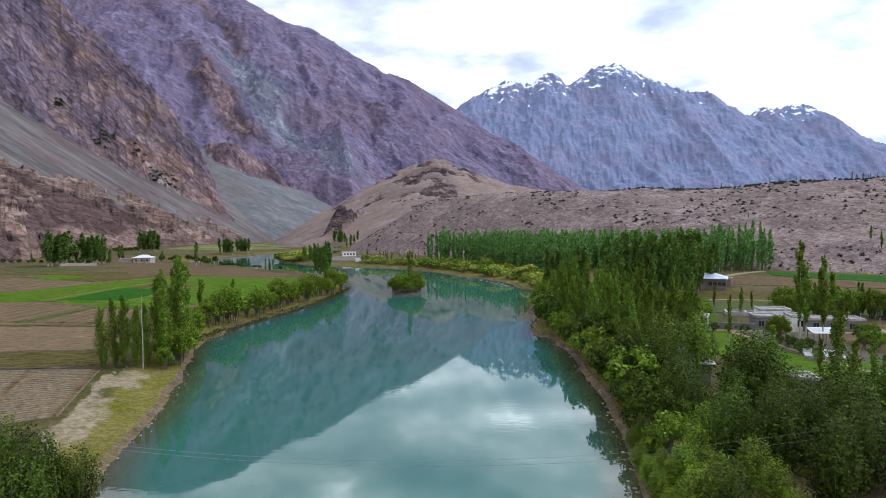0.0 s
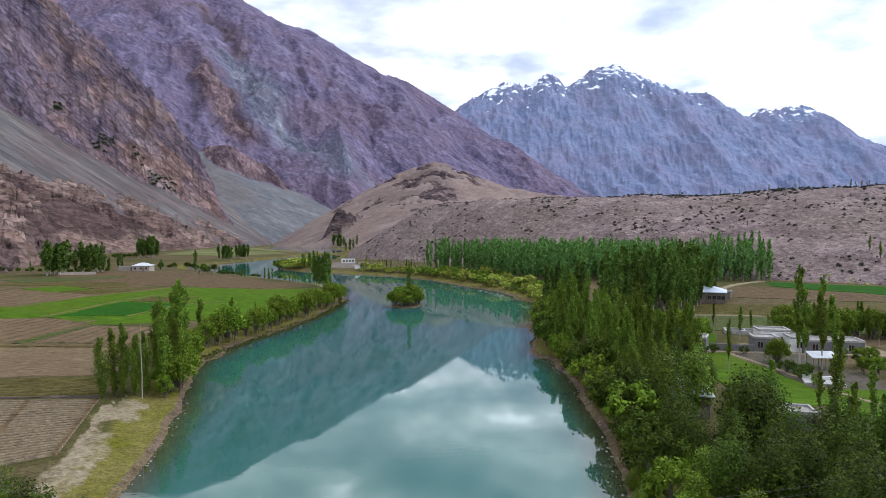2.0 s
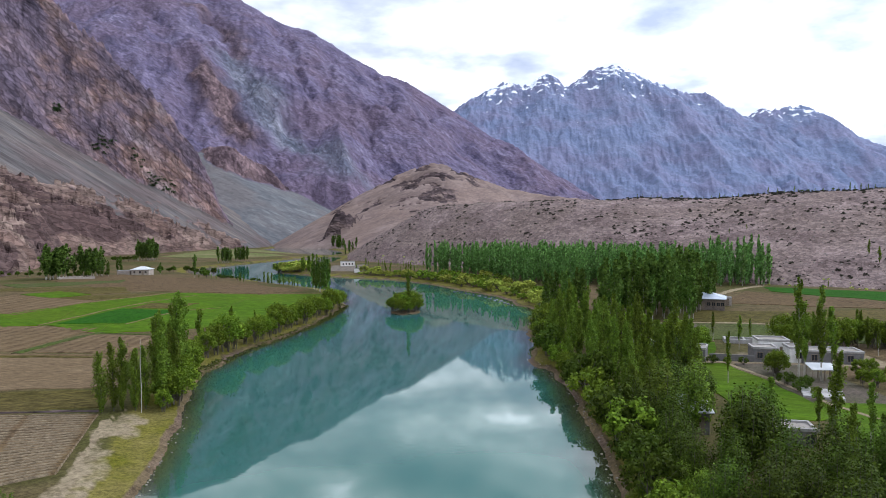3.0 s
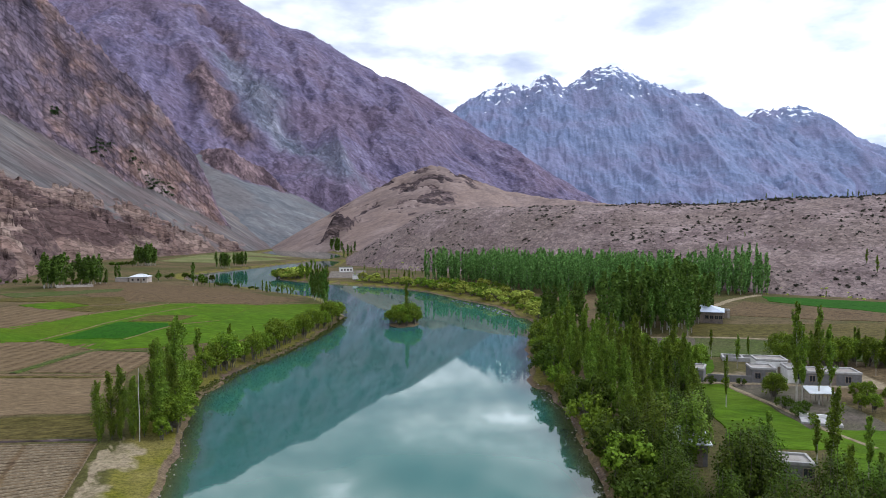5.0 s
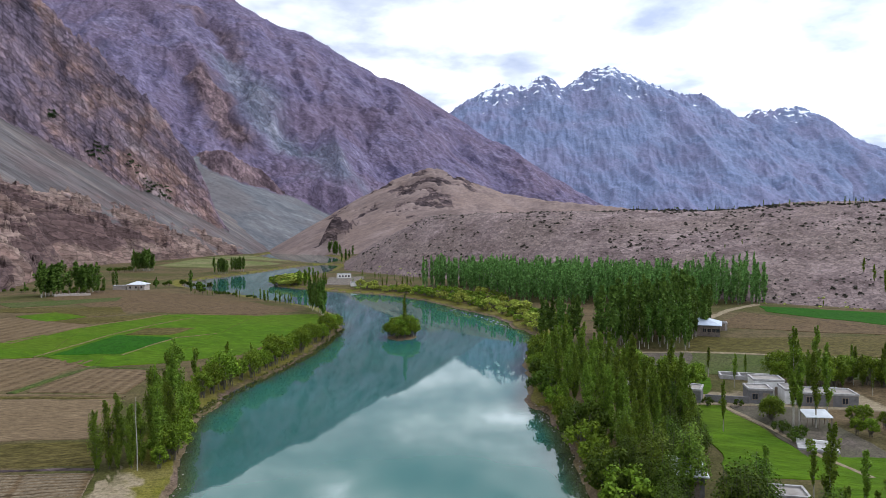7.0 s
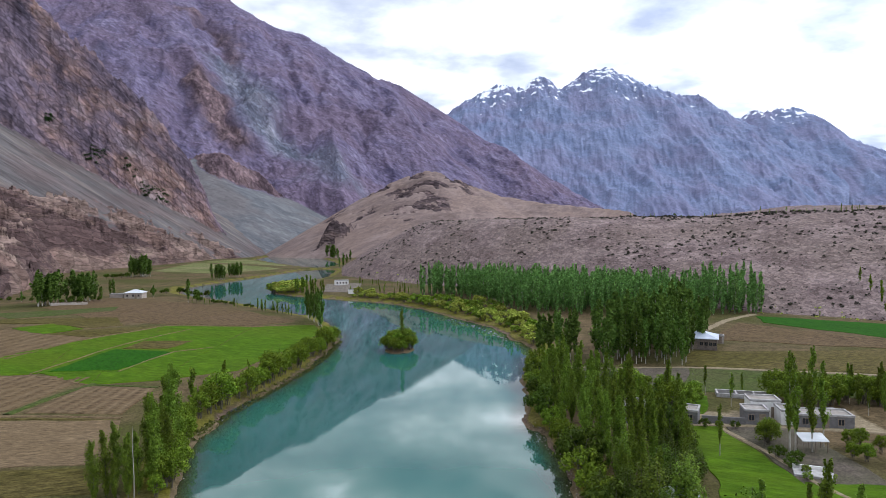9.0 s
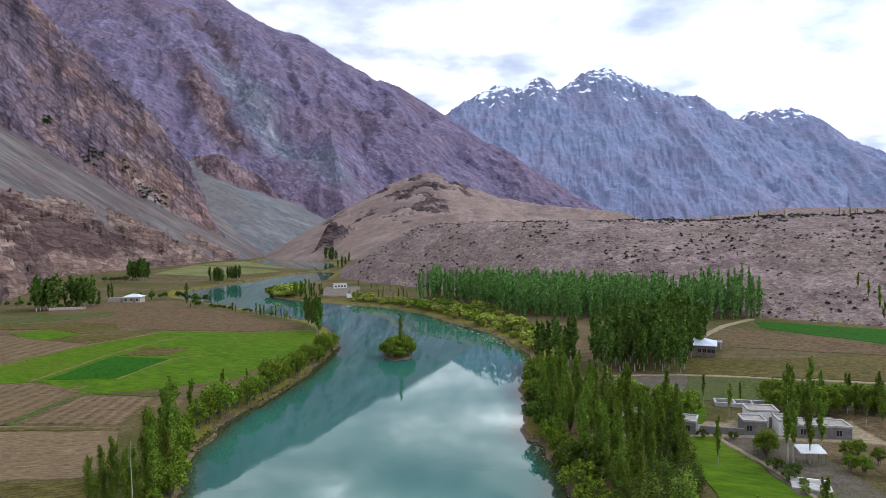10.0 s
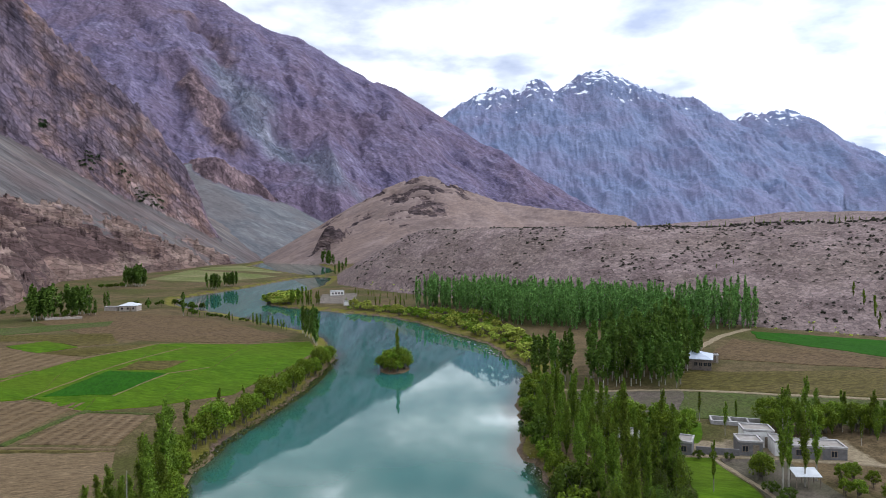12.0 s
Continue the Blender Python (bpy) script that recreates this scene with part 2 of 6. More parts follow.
    # relief: blocks step in and out, ribs between gullies
    ribs = noise_of(v, 0.45, 5, 0.6)
    high = math_of("MULTIPLY_ADD", ribs.outputs["Fac"], 2.2)
    lk.new(ranged(blocks.outputs["Color"], 0.2, 0.8, 0.0, 0.55), high.node.inputs[2])
    bp = nd.new("ShaderNodeBump")
    bp.inputs["Strength"].default_value, bp.inputs["Distance"].default_value = 1.0, bump
    lk.new(high, bp.inputs["Height"])
    lk.new(bp.outputs[0], bsdf.inputs["Normal"])
    return m


ROCK_BROWN = rock("brown_rock", [(0.34, (0.062, 0.050, 0.068)), (0.66, (0.250, 0.190, 0.188)), (0.46, (0.124, 0.090, 0.104)), (0.55, (0.204, 0.130, 0.112))],
                  5.5, (0.34, 0.7, 1.0), 44, patch=0.16, cell=0.26, crack=0.42, bump=5.0, broad=(0.118, 0.094, 0.128), broad_size=22)
SCREE = rock("grey_scree", [(0.36, (0.076, 0.067, 0.067)), (0.64, (0.150, 0.126, 0.112)), (0.52, (0.100, 0.092, 0.091))],
             3.0, (0.06, 0.5, 1.0), 33, patch=0.20, cell=0.16, crack=0.10, bump=0.35, broad=(0.100, 0.078, 0.076), broad_size=26)
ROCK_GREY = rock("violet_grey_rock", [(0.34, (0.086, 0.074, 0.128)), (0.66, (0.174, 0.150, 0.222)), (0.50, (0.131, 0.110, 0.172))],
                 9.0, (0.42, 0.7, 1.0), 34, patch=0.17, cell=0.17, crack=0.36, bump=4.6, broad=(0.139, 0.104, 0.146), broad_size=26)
SCREE_FAR = rock("pale_scree", [(0.36, (0.086, 0.090, 0.098)), (0.64, (0.150, 0.148, 0.150)), (0.52, (0.112, 0.113, 0.120))],
                 5.0, (0.09, 0.5, 1.0), 35, patch=0.2, cell=0.12, crack=0.10, bump=0.6, broad=(0.116, 0.104, 0.104), broad_size=26)
BLUE_ROCK = rock("blue_grey_rock", [(0.34, (0.094, 0.102, 0.138)), (0.66, (0.206, 0.206, 0.248)), (0.50, (0.140, 0.146, 0.188))],
                 10.0, (0.4, 0.7, 1.0), 52, patch=0.22, cell=0.24, crack=0.36, bump=8.0)
HILL_EARTH = rock("hill_earth", [(0.36, (0.141, 0.105, 0.094)), (0.64, (0.218, 0.164, 0.148)), (0.5, (0.179, 0.134, 0.121))],
                  3.5, (0.25, 0.6, 1.0), -25, patch=0.2, cell=0.10, crack=0.12, bump=0.5, broad=(0.193, 0.140, 0.119), broad_size=20)
DARK_ROCK = rock("dark_rock", [(0.36, (0.046, 0.034, 0.036)), (0.64, (0.150, 0.108, 0.100)), (0.5, (0.085, 0.062, 0.062))],
                 4.0, (0.4, 0.6, 1.0), 12, patch=0.3, cell=0.34, crack=0.5, bump=3.0)
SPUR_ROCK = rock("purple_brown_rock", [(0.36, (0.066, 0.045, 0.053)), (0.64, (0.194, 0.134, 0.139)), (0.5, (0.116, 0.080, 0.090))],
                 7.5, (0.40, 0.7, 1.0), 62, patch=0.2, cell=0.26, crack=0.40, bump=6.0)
TERRACE = rock("stony_terrace", [(0.36, (0.126, 0.091, 0.086)), (0.64, (0.229, 0.173, 0.162)), (0.5, (0.175, 0.131, 0.123))],
               1.5, (0.7, 0.7, 1.0), 0, patch=0.11, cell=0.22, crack=0.30, bump=0.5, broad=(0.167, 0.126, 0.111), broad_size=26)
# far peaks: the blue of aerial haze is put into the rock's colour
FAR_ROCK = rock("haze_blue_rock", [(0.34, (0.132, 0.162, 0.261)), (0.66, (0.199, 0.227, 0.338)), (0.50, (0.160, 0.189, 0.293))],
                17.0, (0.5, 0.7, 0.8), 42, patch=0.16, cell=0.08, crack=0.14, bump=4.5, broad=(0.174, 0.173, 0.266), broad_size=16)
SNOW = mat("old_snow", [(0.3, (0.62, 0.66, 0.72)), (0.7, (0.86, 0.88, 0.92))], scale=0.05, rough=0.6)
EARTH = mat("valley_earth", [(0.34, (0.057, 0.042, 0.020)), (0.66, (0.121, 0.086, 0.047))], scale=0.25, detail=10, bump=0.15, bump_scale=0.8,
            big=(0.047, 0.051, 0.012), big_scale=0.03, big_amount=0.8, fine=0.3, fine_scale=1.6)
SHORE = mat("muddy_shore", [(0.34, (0.053, 0.034, 0.028)), (0.66, (0.158, 0.114, 0.084))], scale=0.6, detail=10, bump=0.2, bump_scale=1.2,
            big=(0.126, 0.101, 0.037), big_scale=0.06, big_amount=0.6, fine=0.3, fine_scale=2.5)
OUTCROP = rock("banded_tan_rock", [(0.36, (0.100, 0.068, 0.062)), (0.64, (0.217, 0.158, 0.130)), (0.5, (0.162, 0.114, 0.095))],
               4.6, (0.26, 0.26, 1.0), 16, patch=0.13, cell=0.24, crack=0.36, bump=3.4, beds=((0.067, 0.043, 0.042), 0.85), broad=(0.148, 0.095, 0.079), broad_size=14)
LEFT_ROCKS = blend_by("left_slope", "rock", SCREE, ROCK_BROWN, soft=0.10, noise_scale=0.03, noise_amount=0.28)
LEFT_SLOPE = blend_by("left_slope_outcrop", "outcrop", LEFT_ROCKS, OUTCROP, soft=0.2, noise_scale=0.03, noise_amount=0.3)
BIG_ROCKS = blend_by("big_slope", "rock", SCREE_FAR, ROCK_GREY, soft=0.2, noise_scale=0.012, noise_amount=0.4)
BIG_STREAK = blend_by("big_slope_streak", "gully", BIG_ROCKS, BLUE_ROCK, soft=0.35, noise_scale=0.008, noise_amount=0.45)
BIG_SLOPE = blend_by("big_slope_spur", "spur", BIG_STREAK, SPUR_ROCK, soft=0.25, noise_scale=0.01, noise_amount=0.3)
HILL_MIX = blend_by("hill_mix", "rock", HILL_EARTH, DARK_ROCK, soft=0.12, noise_scale=0.05, noise_amount=0.45)
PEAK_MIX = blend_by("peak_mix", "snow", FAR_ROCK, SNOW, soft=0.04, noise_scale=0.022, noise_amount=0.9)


def water_material():
    m = bpy.data.materials.new("turquoise_water")
    m.use_nodes = True
    nt = m.node_tree
    nd, lk = nt.nodes, nt.links
    b = nd["Principled BSDF"]
    b.inputs["Roughness"].default_value = 0.018
    b.inputs["IOR"].default_value = 1.42
    b.inputs["Specular IOR Level"].default_value = 0.5
    geo = nd.new("ShaderNodeNewGeometry")
    n = nd.new("ShaderNodeTexNoise"); n.inputs["Scale"].default_value = 0.02; n.inputs["Detail"].default_value = 4
    lk.new(geo.outputs["Position"], n.inputs["Vector"])
    cr = nd.new("ShaderNodeValToRGB")
    cr.color_ramp.elements[0].position, cr.color_ramp.elements[0].color = 0.35, (0.019, 0.080, 0.063, 1)
    cr.color_ramp.elements[1].position, cr.color_ramp.elements[1].color = 0.65, (0.026, 0.102, 0.080, 1)
    lk.new(n.outputs["Fac"], cr.inputs[0])
    at = nd.new("ShaderNodeAttribute"); at.attribute_name = "depth"
    mx = nd.new("ShaderNodeMix"); mx.data_type = "RGBA"
    mx.inputs[6].default_value = (0.045, 0.048, 0.020, 1)
    lk.new(at.outputs["Fac"], mx.inputs[0]); lk.new(cr.outputs[0], mx.inputs[7])
    lk.new(mx.outputs[2], b.inputs["Base Color"])
    mp = nd.new("ShaderNodeMapping"); mp.inputs["Scale"].default_value = (1, 1.6, 1)
    lk.new(geo.outputs["Position"], mp.inputs["Vector"])
    w = nd.new("ShaderNodeTexNoise"); w.inputs["Scale"].default_value = 0.9; w.inputs["Detail"].default_value = 3
    lk.new(mp.outputs[0], w.inputs["Vector"])
    bp = nd.new("ShaderNodeBump"); bp.inputs["Strength"].default_value = 1.0; bp.inputs["Distance"].default_value = 0.0045
    # breeze: patches of ripples between glassy water
    gust = nd.new("ShaderNodeTexNoise"); gust.inputs["Scale"].default_value = 0.022; gust.inputs["Detail"].default_value = 3
    lk.new(geo.outputs["Position"], gust.inputs["Vector"])
    calm = nd.new("ShaderNodeMapRange")
    calm.inputs["From Min"].default_value, calm.inputs["From Max"].default_value = 0.45, 0.68
    calm.inputs["To Min"].default_value, calm.inputs["To Max"].default_value = 0.22, 1.0
    lk.new(gust.outputs["Fac"], calm.inputs["Value"])
    wave = nd.new("ShaderNodeMath"); wave.operation = "MULTIPLY"
    lk.new(w.outputs["Fac"], wave.inputs[0]); lk.new(calm.outputs[0], wave.inputs[1])
    lk.new(wave.outputs[0], bp.inputs["Height"]); lk.new(bp.outputs[0], b.inputs["Normal"])
    return m


WATER = water_material()


# ---- numbers for the land ----
def hash2(ix, iy, seed):
    h = (ix.astype(np.int64) * 374761393 + iy.astype(np.int64) * 668265263 + seed * 974711) & 0x7FFFFFFF
    h = ((h ^ (h >> 13)) * 1274126177) & 0x7FFFFFFF
    return ((h ^ (h >> 16)) & 0xFFFF) / 65535.0


def vnoise(x, y, seed=0):
    """Smooth noise from -1 to 1."""
    ix, iy = np.floor(x), np.floor(y)
    fx, fy = x - ix, y - iy
    ux, uy = fx * fx * fx * (fx * (fx * 6 - 15) + 10), fy * fy * fy * (fy * (fy * 6 - 15) + 10)
    a = hash2(ix, iy, seed) * (1 - ux) + hash2(ix + 1, iy, seed) * ux
    b = hash2(ix, iy + 1, seed) * (1 - ux) + hash2(ix + 1, iy + 1, seed) * ux
    return (a * (1 - uy) + b * uy) * 2 - 1


def fbm(x, y, octaves=6, seed=0, gain=0.5):
    s, a = np.zeros_like(x), 1.0
    for k in range(octaves):
        s += a * vnoise(x + 17.3 * k, y - 9.1 * k, seed + k)
        x, y = (x * 0.80 - y * 0.60) * 2.03, (x * 0.60 + y * 0.80) * 2.03
        a *= gain
    return s


def ridged(x, y, octaves=6, seed=0, gain=0.5):
    """Sharp crests at 0, hollows down to about -2."""
    s, a = np.zeros_like(x), 1.0
    for k in range(octaves):
        s -= a * np.abs(vnoise(x + 31.7 * k, y + 11.9 * k, seed + k))
        x, y = (x * 0.80 - y * 0.60) * 2.07, (x * 0.60 + y * 0.80) * 2.07
        a *= gain
    return s


def inside_distance(x, y, poly):
    """Distance to the border of a closed outline, positive within."""
    best = np.full(x.shape, 1e18)
    odd = np.zeros(x.shape, bool)
    for (ax, ay), (bx, by) in zip(poly, poly[1:] + poly[:1]):
        dx, dy = bx - ax, by - ay
        t = np.clip(((x - ax) * dx + (y - ay) * dy) / (dx * dx + dy * dy), 0, 1)
        best = np.minimum(best, (x - ax - t * dx) ** 2 + (y - ay - t * dy) ** 2)
        if by != ay:
            odd ^= ((ay > y) != (by > y)) & (x < (bx - ax) * (y - ay) / (by - ay) + ax)
    return np.sqrt(best) * np.where(odd, 1, -1)


def tent(x, y, crest, slope):
    """A ridge that falls away on both sides of its crest line."""
    return ridge_line(x, y, crest, slope)[0]


def ridge_line(x, y, crest, slope):
    """The height of such a ridge and the distance to its crest."""
    best, near = np.full(x.shape, -1e9), np.full(x.shape, 1e9)
    for (ax, ay, az), (bx, by, bz) in zip(crest, crest[1:]):
        dx, dy = bx - ax, by - ay
        t = np.clip(((x - ax) * dx + (y - ay) * dy) / (dx * dx + dy * dy), 0, 1)
        d = np.hypot(x - ax - t * dx, y - ay - t * dy)
        best = np.maximum(best, az + t * (bz - az) - slope * d)
        near = np.minimum(near, d)
    return best, near


def smooth(a, b, v):
    t = np.clip((v - a) / (b - a), 0, 1)
    return t * t * (3 - 2 * t)


def sheet(name, az, rad, height, material, attrs=()):
    """A land surface on a fan of bearings (degrees from +y) and ranges; height(x, y) gives z and attributes."""
    A, R = np.meshgrid(np.radians(az), rad, indexing="ij")
    x, y = R * np.sin(A), R * np.cos(A)
    z, *vals = height(x, y)
    na, nr = x.shape
    me = bpy.data.meshes.new(name)
    me.vertices.add(na * nr)
    me.vertices.foreach_set("co", np.stack([x, y, z], -1).astype(np.float32).ravel())
    i = np.arange(na * nr).reshape(na, nr)
    q = np.stack([i[:-1, :-1], i[:-1, 1:], i[1:, 1:], i[1:, :-1]], -1).reshape(-1, 4)[:, ::-1]
    me.loops.add(q.size)
    me.polygons.add(len(q))
    me.loops.foreach_set("vertex_index", q.ravel().astype(np.int32))
    me.polygons.foreach_set("loop_start", np.arange(0, q.size, 4, dtype=np.int32))
    me.polygons.foreach_set("use_smooth", np.ones(len(q), bool))
    me.update(calc_edges=True)
    for attr, v in zip(attrs, vals):
        me.attributes.new(attr, "FLOAT", "POINT").data.foreach_set("value", v.astype(np.float32).ravel())
    if material:
        me.materials.append(material)
    me.validate()
    return new(name, me)


LAKE = [(-22, -80), (-22, 0), (-24.6, 40), (-27.0, 49), (-29.6, 56), (-31.7, 69), (-35.2, 86), (-40, 98), (-43.2, 109), (-45, 121), (-44.3, 133), (-41.6, 148),
        (-36.5, 173), (-33.4, 204), (-33.2, 222), (-36, 240), (-44, 270), (-55, 292), (-68, 305), (-89, 329), (-116, 361), (-140, 382), (-159, 407),
        (-174, 445), (-165, 480), (-158, 503), (-151, 528), (-144, 560), (-138, 592), (-128, 640), (-115, 654), (-96, 640), (-89, 547), (-98, 474), (-105, 450), (-103, 420),
        (-97, 400), (-84, 386), (-72, 376), (-50, 359), (-24, 340), (-6, 317), (10, 280), (24, 251), (28, 222), (32, 208), (26, 179), (21, 152),
        (19, 128), (20.5, 104), (19.7, 79), (17.7, 62), (15.4, 49)]
LAKE2 = [(13.4, 20), (12, -80)]
POND = [(-247, 893), (-258, 1053), (-252, 1117), (-216, 1082), (-166, 934), (-122, 800), (-108, 740), (-116, 676), (-133, 686), (-174, 753)]
TERRACE_FOOT = [(-95, 660), (-77, 537), (-46, 470), (-8, 422), (40, 370), (92, 310), (135, 266), (168, 236), (230, 196), (420, 120), (900, 40), (900, 900), (60, 900)]


def wobble(x, y):
    return 1.3 * fbm(x * 0.11, y * 0.11, 4, 40)


def lake_distance(x, y):
    w = wobble(x, y)
    return np.maximum(inside_distance(x, y, LAKE + LAKE2), inside_distance(x, y, POND)) + w * smooth(70, 120, np.hypot(x, y))


def ground_height(x, y):
    d = -lake_distance(x, y)
    bank = 0.5 * smooth(-0.2, 0.9, d) + 0.75 * smooth(0.8, 7, d)
    z = np.where(d > 0, bank, -1.6 * smooth(0, 6, -d)) + 0.12 * fbm(x * 0.08, y * 0.08, 4, 3) * smooth(1, 6, d)
    z += 1.6 * smooth(60, 260, np.hypot(x * 0.8, y - 30)) * smooth(3, 60, d)
    z = np.maximum(z, -1.6)
    muddy = smooth(100, 70, y) * smooth(0, -25, x)
    meadow = smooth(-0.5, 1.5, inside_distance(x, y, [(-33, 50), (-28, 50), (-33.5, 80), (-38, 96), (-42, 96), (-41, 82)]))
    tx = x + 0.8 * fbm(x * 0.12, y * 0.12, 3, 51)
    trail = 0.9 * (1 - smooth(0.15, 0.75, 0.3 * fbm(x * 0.4, y * 0.4, 3, 52) - tent(tx, y, [(-31, 47, 0), (-34.5, 56, 0), (-38.0, 66, 0), (-41.6, 77, 0), (-44.6, 88, 0), (-45.4, 91, 0)], 1.0)))
    bare = smooth(-1.2, 1.2, inside_distance(x, y, [(-46.5, 90), (-39.8, 68), (-34, 52), (-31, 52), (-34.5, 66), (-38.5, 76), (-40, 89)]) + 1.8 * fbm(x * 0.22, y * 0.22, 4, 54))
    trail = np.maximum(trail, 0.62 * bare)
    yard = smooth(-1, 2, inside_distance(x, y, [(33, 120), (66, 117), (82, 112), (84, 128), (60, 130), (36, 128)]))
    return z, 1 - smooth(0.2, 0.95 + 0.3 * muddy, d), np.maximum(meadow, 0.85 * smooth(0.4, 1.4, d) * (1 - smooth(4, 9, d))), np.maximum(trail, yard * 0.75)


def floor_z(x, y):
    p = np.array([float(x)]), np.array([float(y)])
    return max(float(ground_height(*p)[0][0]), float(terrace_height(*p)[0][0]))


def floor_many(x, y):
    return np.maximum(ground_height(x, y)[0], terrace_height(x, y)[0])


AZ_ALL = np.concatenate([np.arange(-180, -42, 3.0), np.arange(-42, 42, 0.22), np.arange(42, 180.1, 3.0)])
ground = sheet("ground", AZ_ALL, np.concatenate([[0.01], np.geomspace(6, 4900, 380)]), ground_height, None, ("shore", "grass", "path"))
tagged(ground, "flat valley floor of dry earth and thin grass", "ground", kind="structure")
water = sheet("water", np.concatenate([np.arange(-180, -42, 6.0), np.arange(-42, 42, 0.6), np.arange(42, 180.1, 6.0)]), np.concatenate([[0.01], np.geomspace(1, 1300, 170)]), lambda x, y: (0 * x, smooth(0.0, 5.0, lake_distance(x, y))), WATER, ("depth",))
tagged(water, "calm turquoise lake water mirroring sky and mountains", "water", kind="structure")

# crest lines
CREST_PEAKS = [(-150, 4500, 560), (20, 4400, 700), (77, 4400, 795), (192, 4400, 863), (307, 4400, 957), (384, 4400, 1003), (479, 4400, 1030), (556, 4400, 1000),
               (632, 4400, 1030), (728, 4400, 1068), (805, 4400, 1032), (862, 4400, 986), (919, 4400, 1012), (996, 4400, 1069), (1072, 4400, 1099), (1179, 4400, 1133),
               (1263, 4400, 1106), (1340, 4400, 1068), (1436, 4400, 1022), (1570, 4400, 972), (1666, 4400, 934), (1800, 4400, 941), (1955, 4400, 845), (2382, 4300, 454)]
CREST_RIGHT = [(1700, 4700, 700), (2089, 4700, 832), (2232, 4700, 852), (2293, 4700, 885), (2457, 4700, 884), (2620, 4700, 912), (2683, 4700, 859), (2744, 4700, 863),
               (2868, 4700, 797), (3033, 4700, 735), (3232, 4700, 673), (3900, 4700, 600)]
CREST_BIG = [(-2300, 2700, 1150), (-1803, 2700, 1140), (-1459, 2700, 1130), (-1114, 2700, 1100), (-883, 2700, 1027), (-791, 2700, 969), (-699, 2700, 900), (-536, 2700, 853),
             (-420, 2700, 772), (-303, 2700, 713), (-233, 2700, 667), (-140, 2700, 643), (-46, 2700, 573), (12, 2700, 514), (47, 2700, 468), (165, 2700, 409),
             (282, 2700, 338), (400, 2700, 267), (483, 2700, 208), (620, 2700, 120)]
CREST_CRAG = [(-1200, 1000, 900), (-720, 1000, 570), (-620, 1000, 424), (-561, 1000, 352), (-502, 1000, 296), (-440, 1000, 238), (-404, 1000, 196), (-382, 1000, 158), (-355, 1000, 108),
              (-323, 1000, 53), (-312, 1000, 5)]
CREST_SPUR = [(-620, 1480, 200), (-500, 1420, 206), (-462, 1400, 212), (-420, 1400, 196), (-373, 1400, 161), (-329, 1400, 118), (-295, 1400, 68), (-255, 1395, 38), (-220, 1380, 8)]
CREST_OUTCROP = [(-400, 250, 96), (-400, 330, 92), (-425, 480, 90), (-440, 652, 89), (-426, 710, 82), (-420, 830, 78), (-396, 894, 66), (-363, 895, 46), (-330, 883, 20), (-296, 870, 2)]
CREST_HILL = [(-196, 1100, 8), (-164, 1100, 52), (-116, 1100, 89), (-77, 1100, 120), (-48, 1100, 131), (-10, 1100, 144), (19, 1100, 136), (67, 1100, 117),
              (115, 1100, 97), (197, 1100, 83), (330, 1100, 70)]
SCREE_FOOT = [(-330, 60), (-255, 300), (-232, 345), (-268, 435), (-335, 590), (-318, 670), (-298, 750), (-290, 874), (-268, 940), (-270, 1250), (-2500, 1250), (-2500, 60)]


def peaks_height(x, y):
    g = ridged(x / 420, y / 900, 8, 11, 0.56)
    z, d = ridge_line(x, y, CREST_PEAKS, 0.72)
    k = smooth(0, 420, d)
    z = np.maximum(z, -40) + (g + 0.6) * (24 + 70 * k) + (ridged(x / 52, y / 120, 5, 14, 0.62) + 0.6) * (22 - 8 * k) + 20
    return z, 0.33 * smooth(820, 1100, z) + 0.08 * smooth(500, 800, z) + 0.20 * smooth(-0.5, -1.0, g) * smooth(650, 950, z)


def right_height(x, y):
    g = ridged(x / 420, y / 900, 8, 23, 0.56)
    z, d = ridge_line(x, y, CREST_RIGHT, 0.72)
    k = smooth(0, 420, d)
    z = np.maximum(z, -40) + (g + 0.6) * (20 + 80 * k) + (ridged(x / 60, y / 120, 5, 24, 0.62) + 0.6) * (22 - 8 * k) + 20
    return z, 0.42 * smooth(690, 880, z)


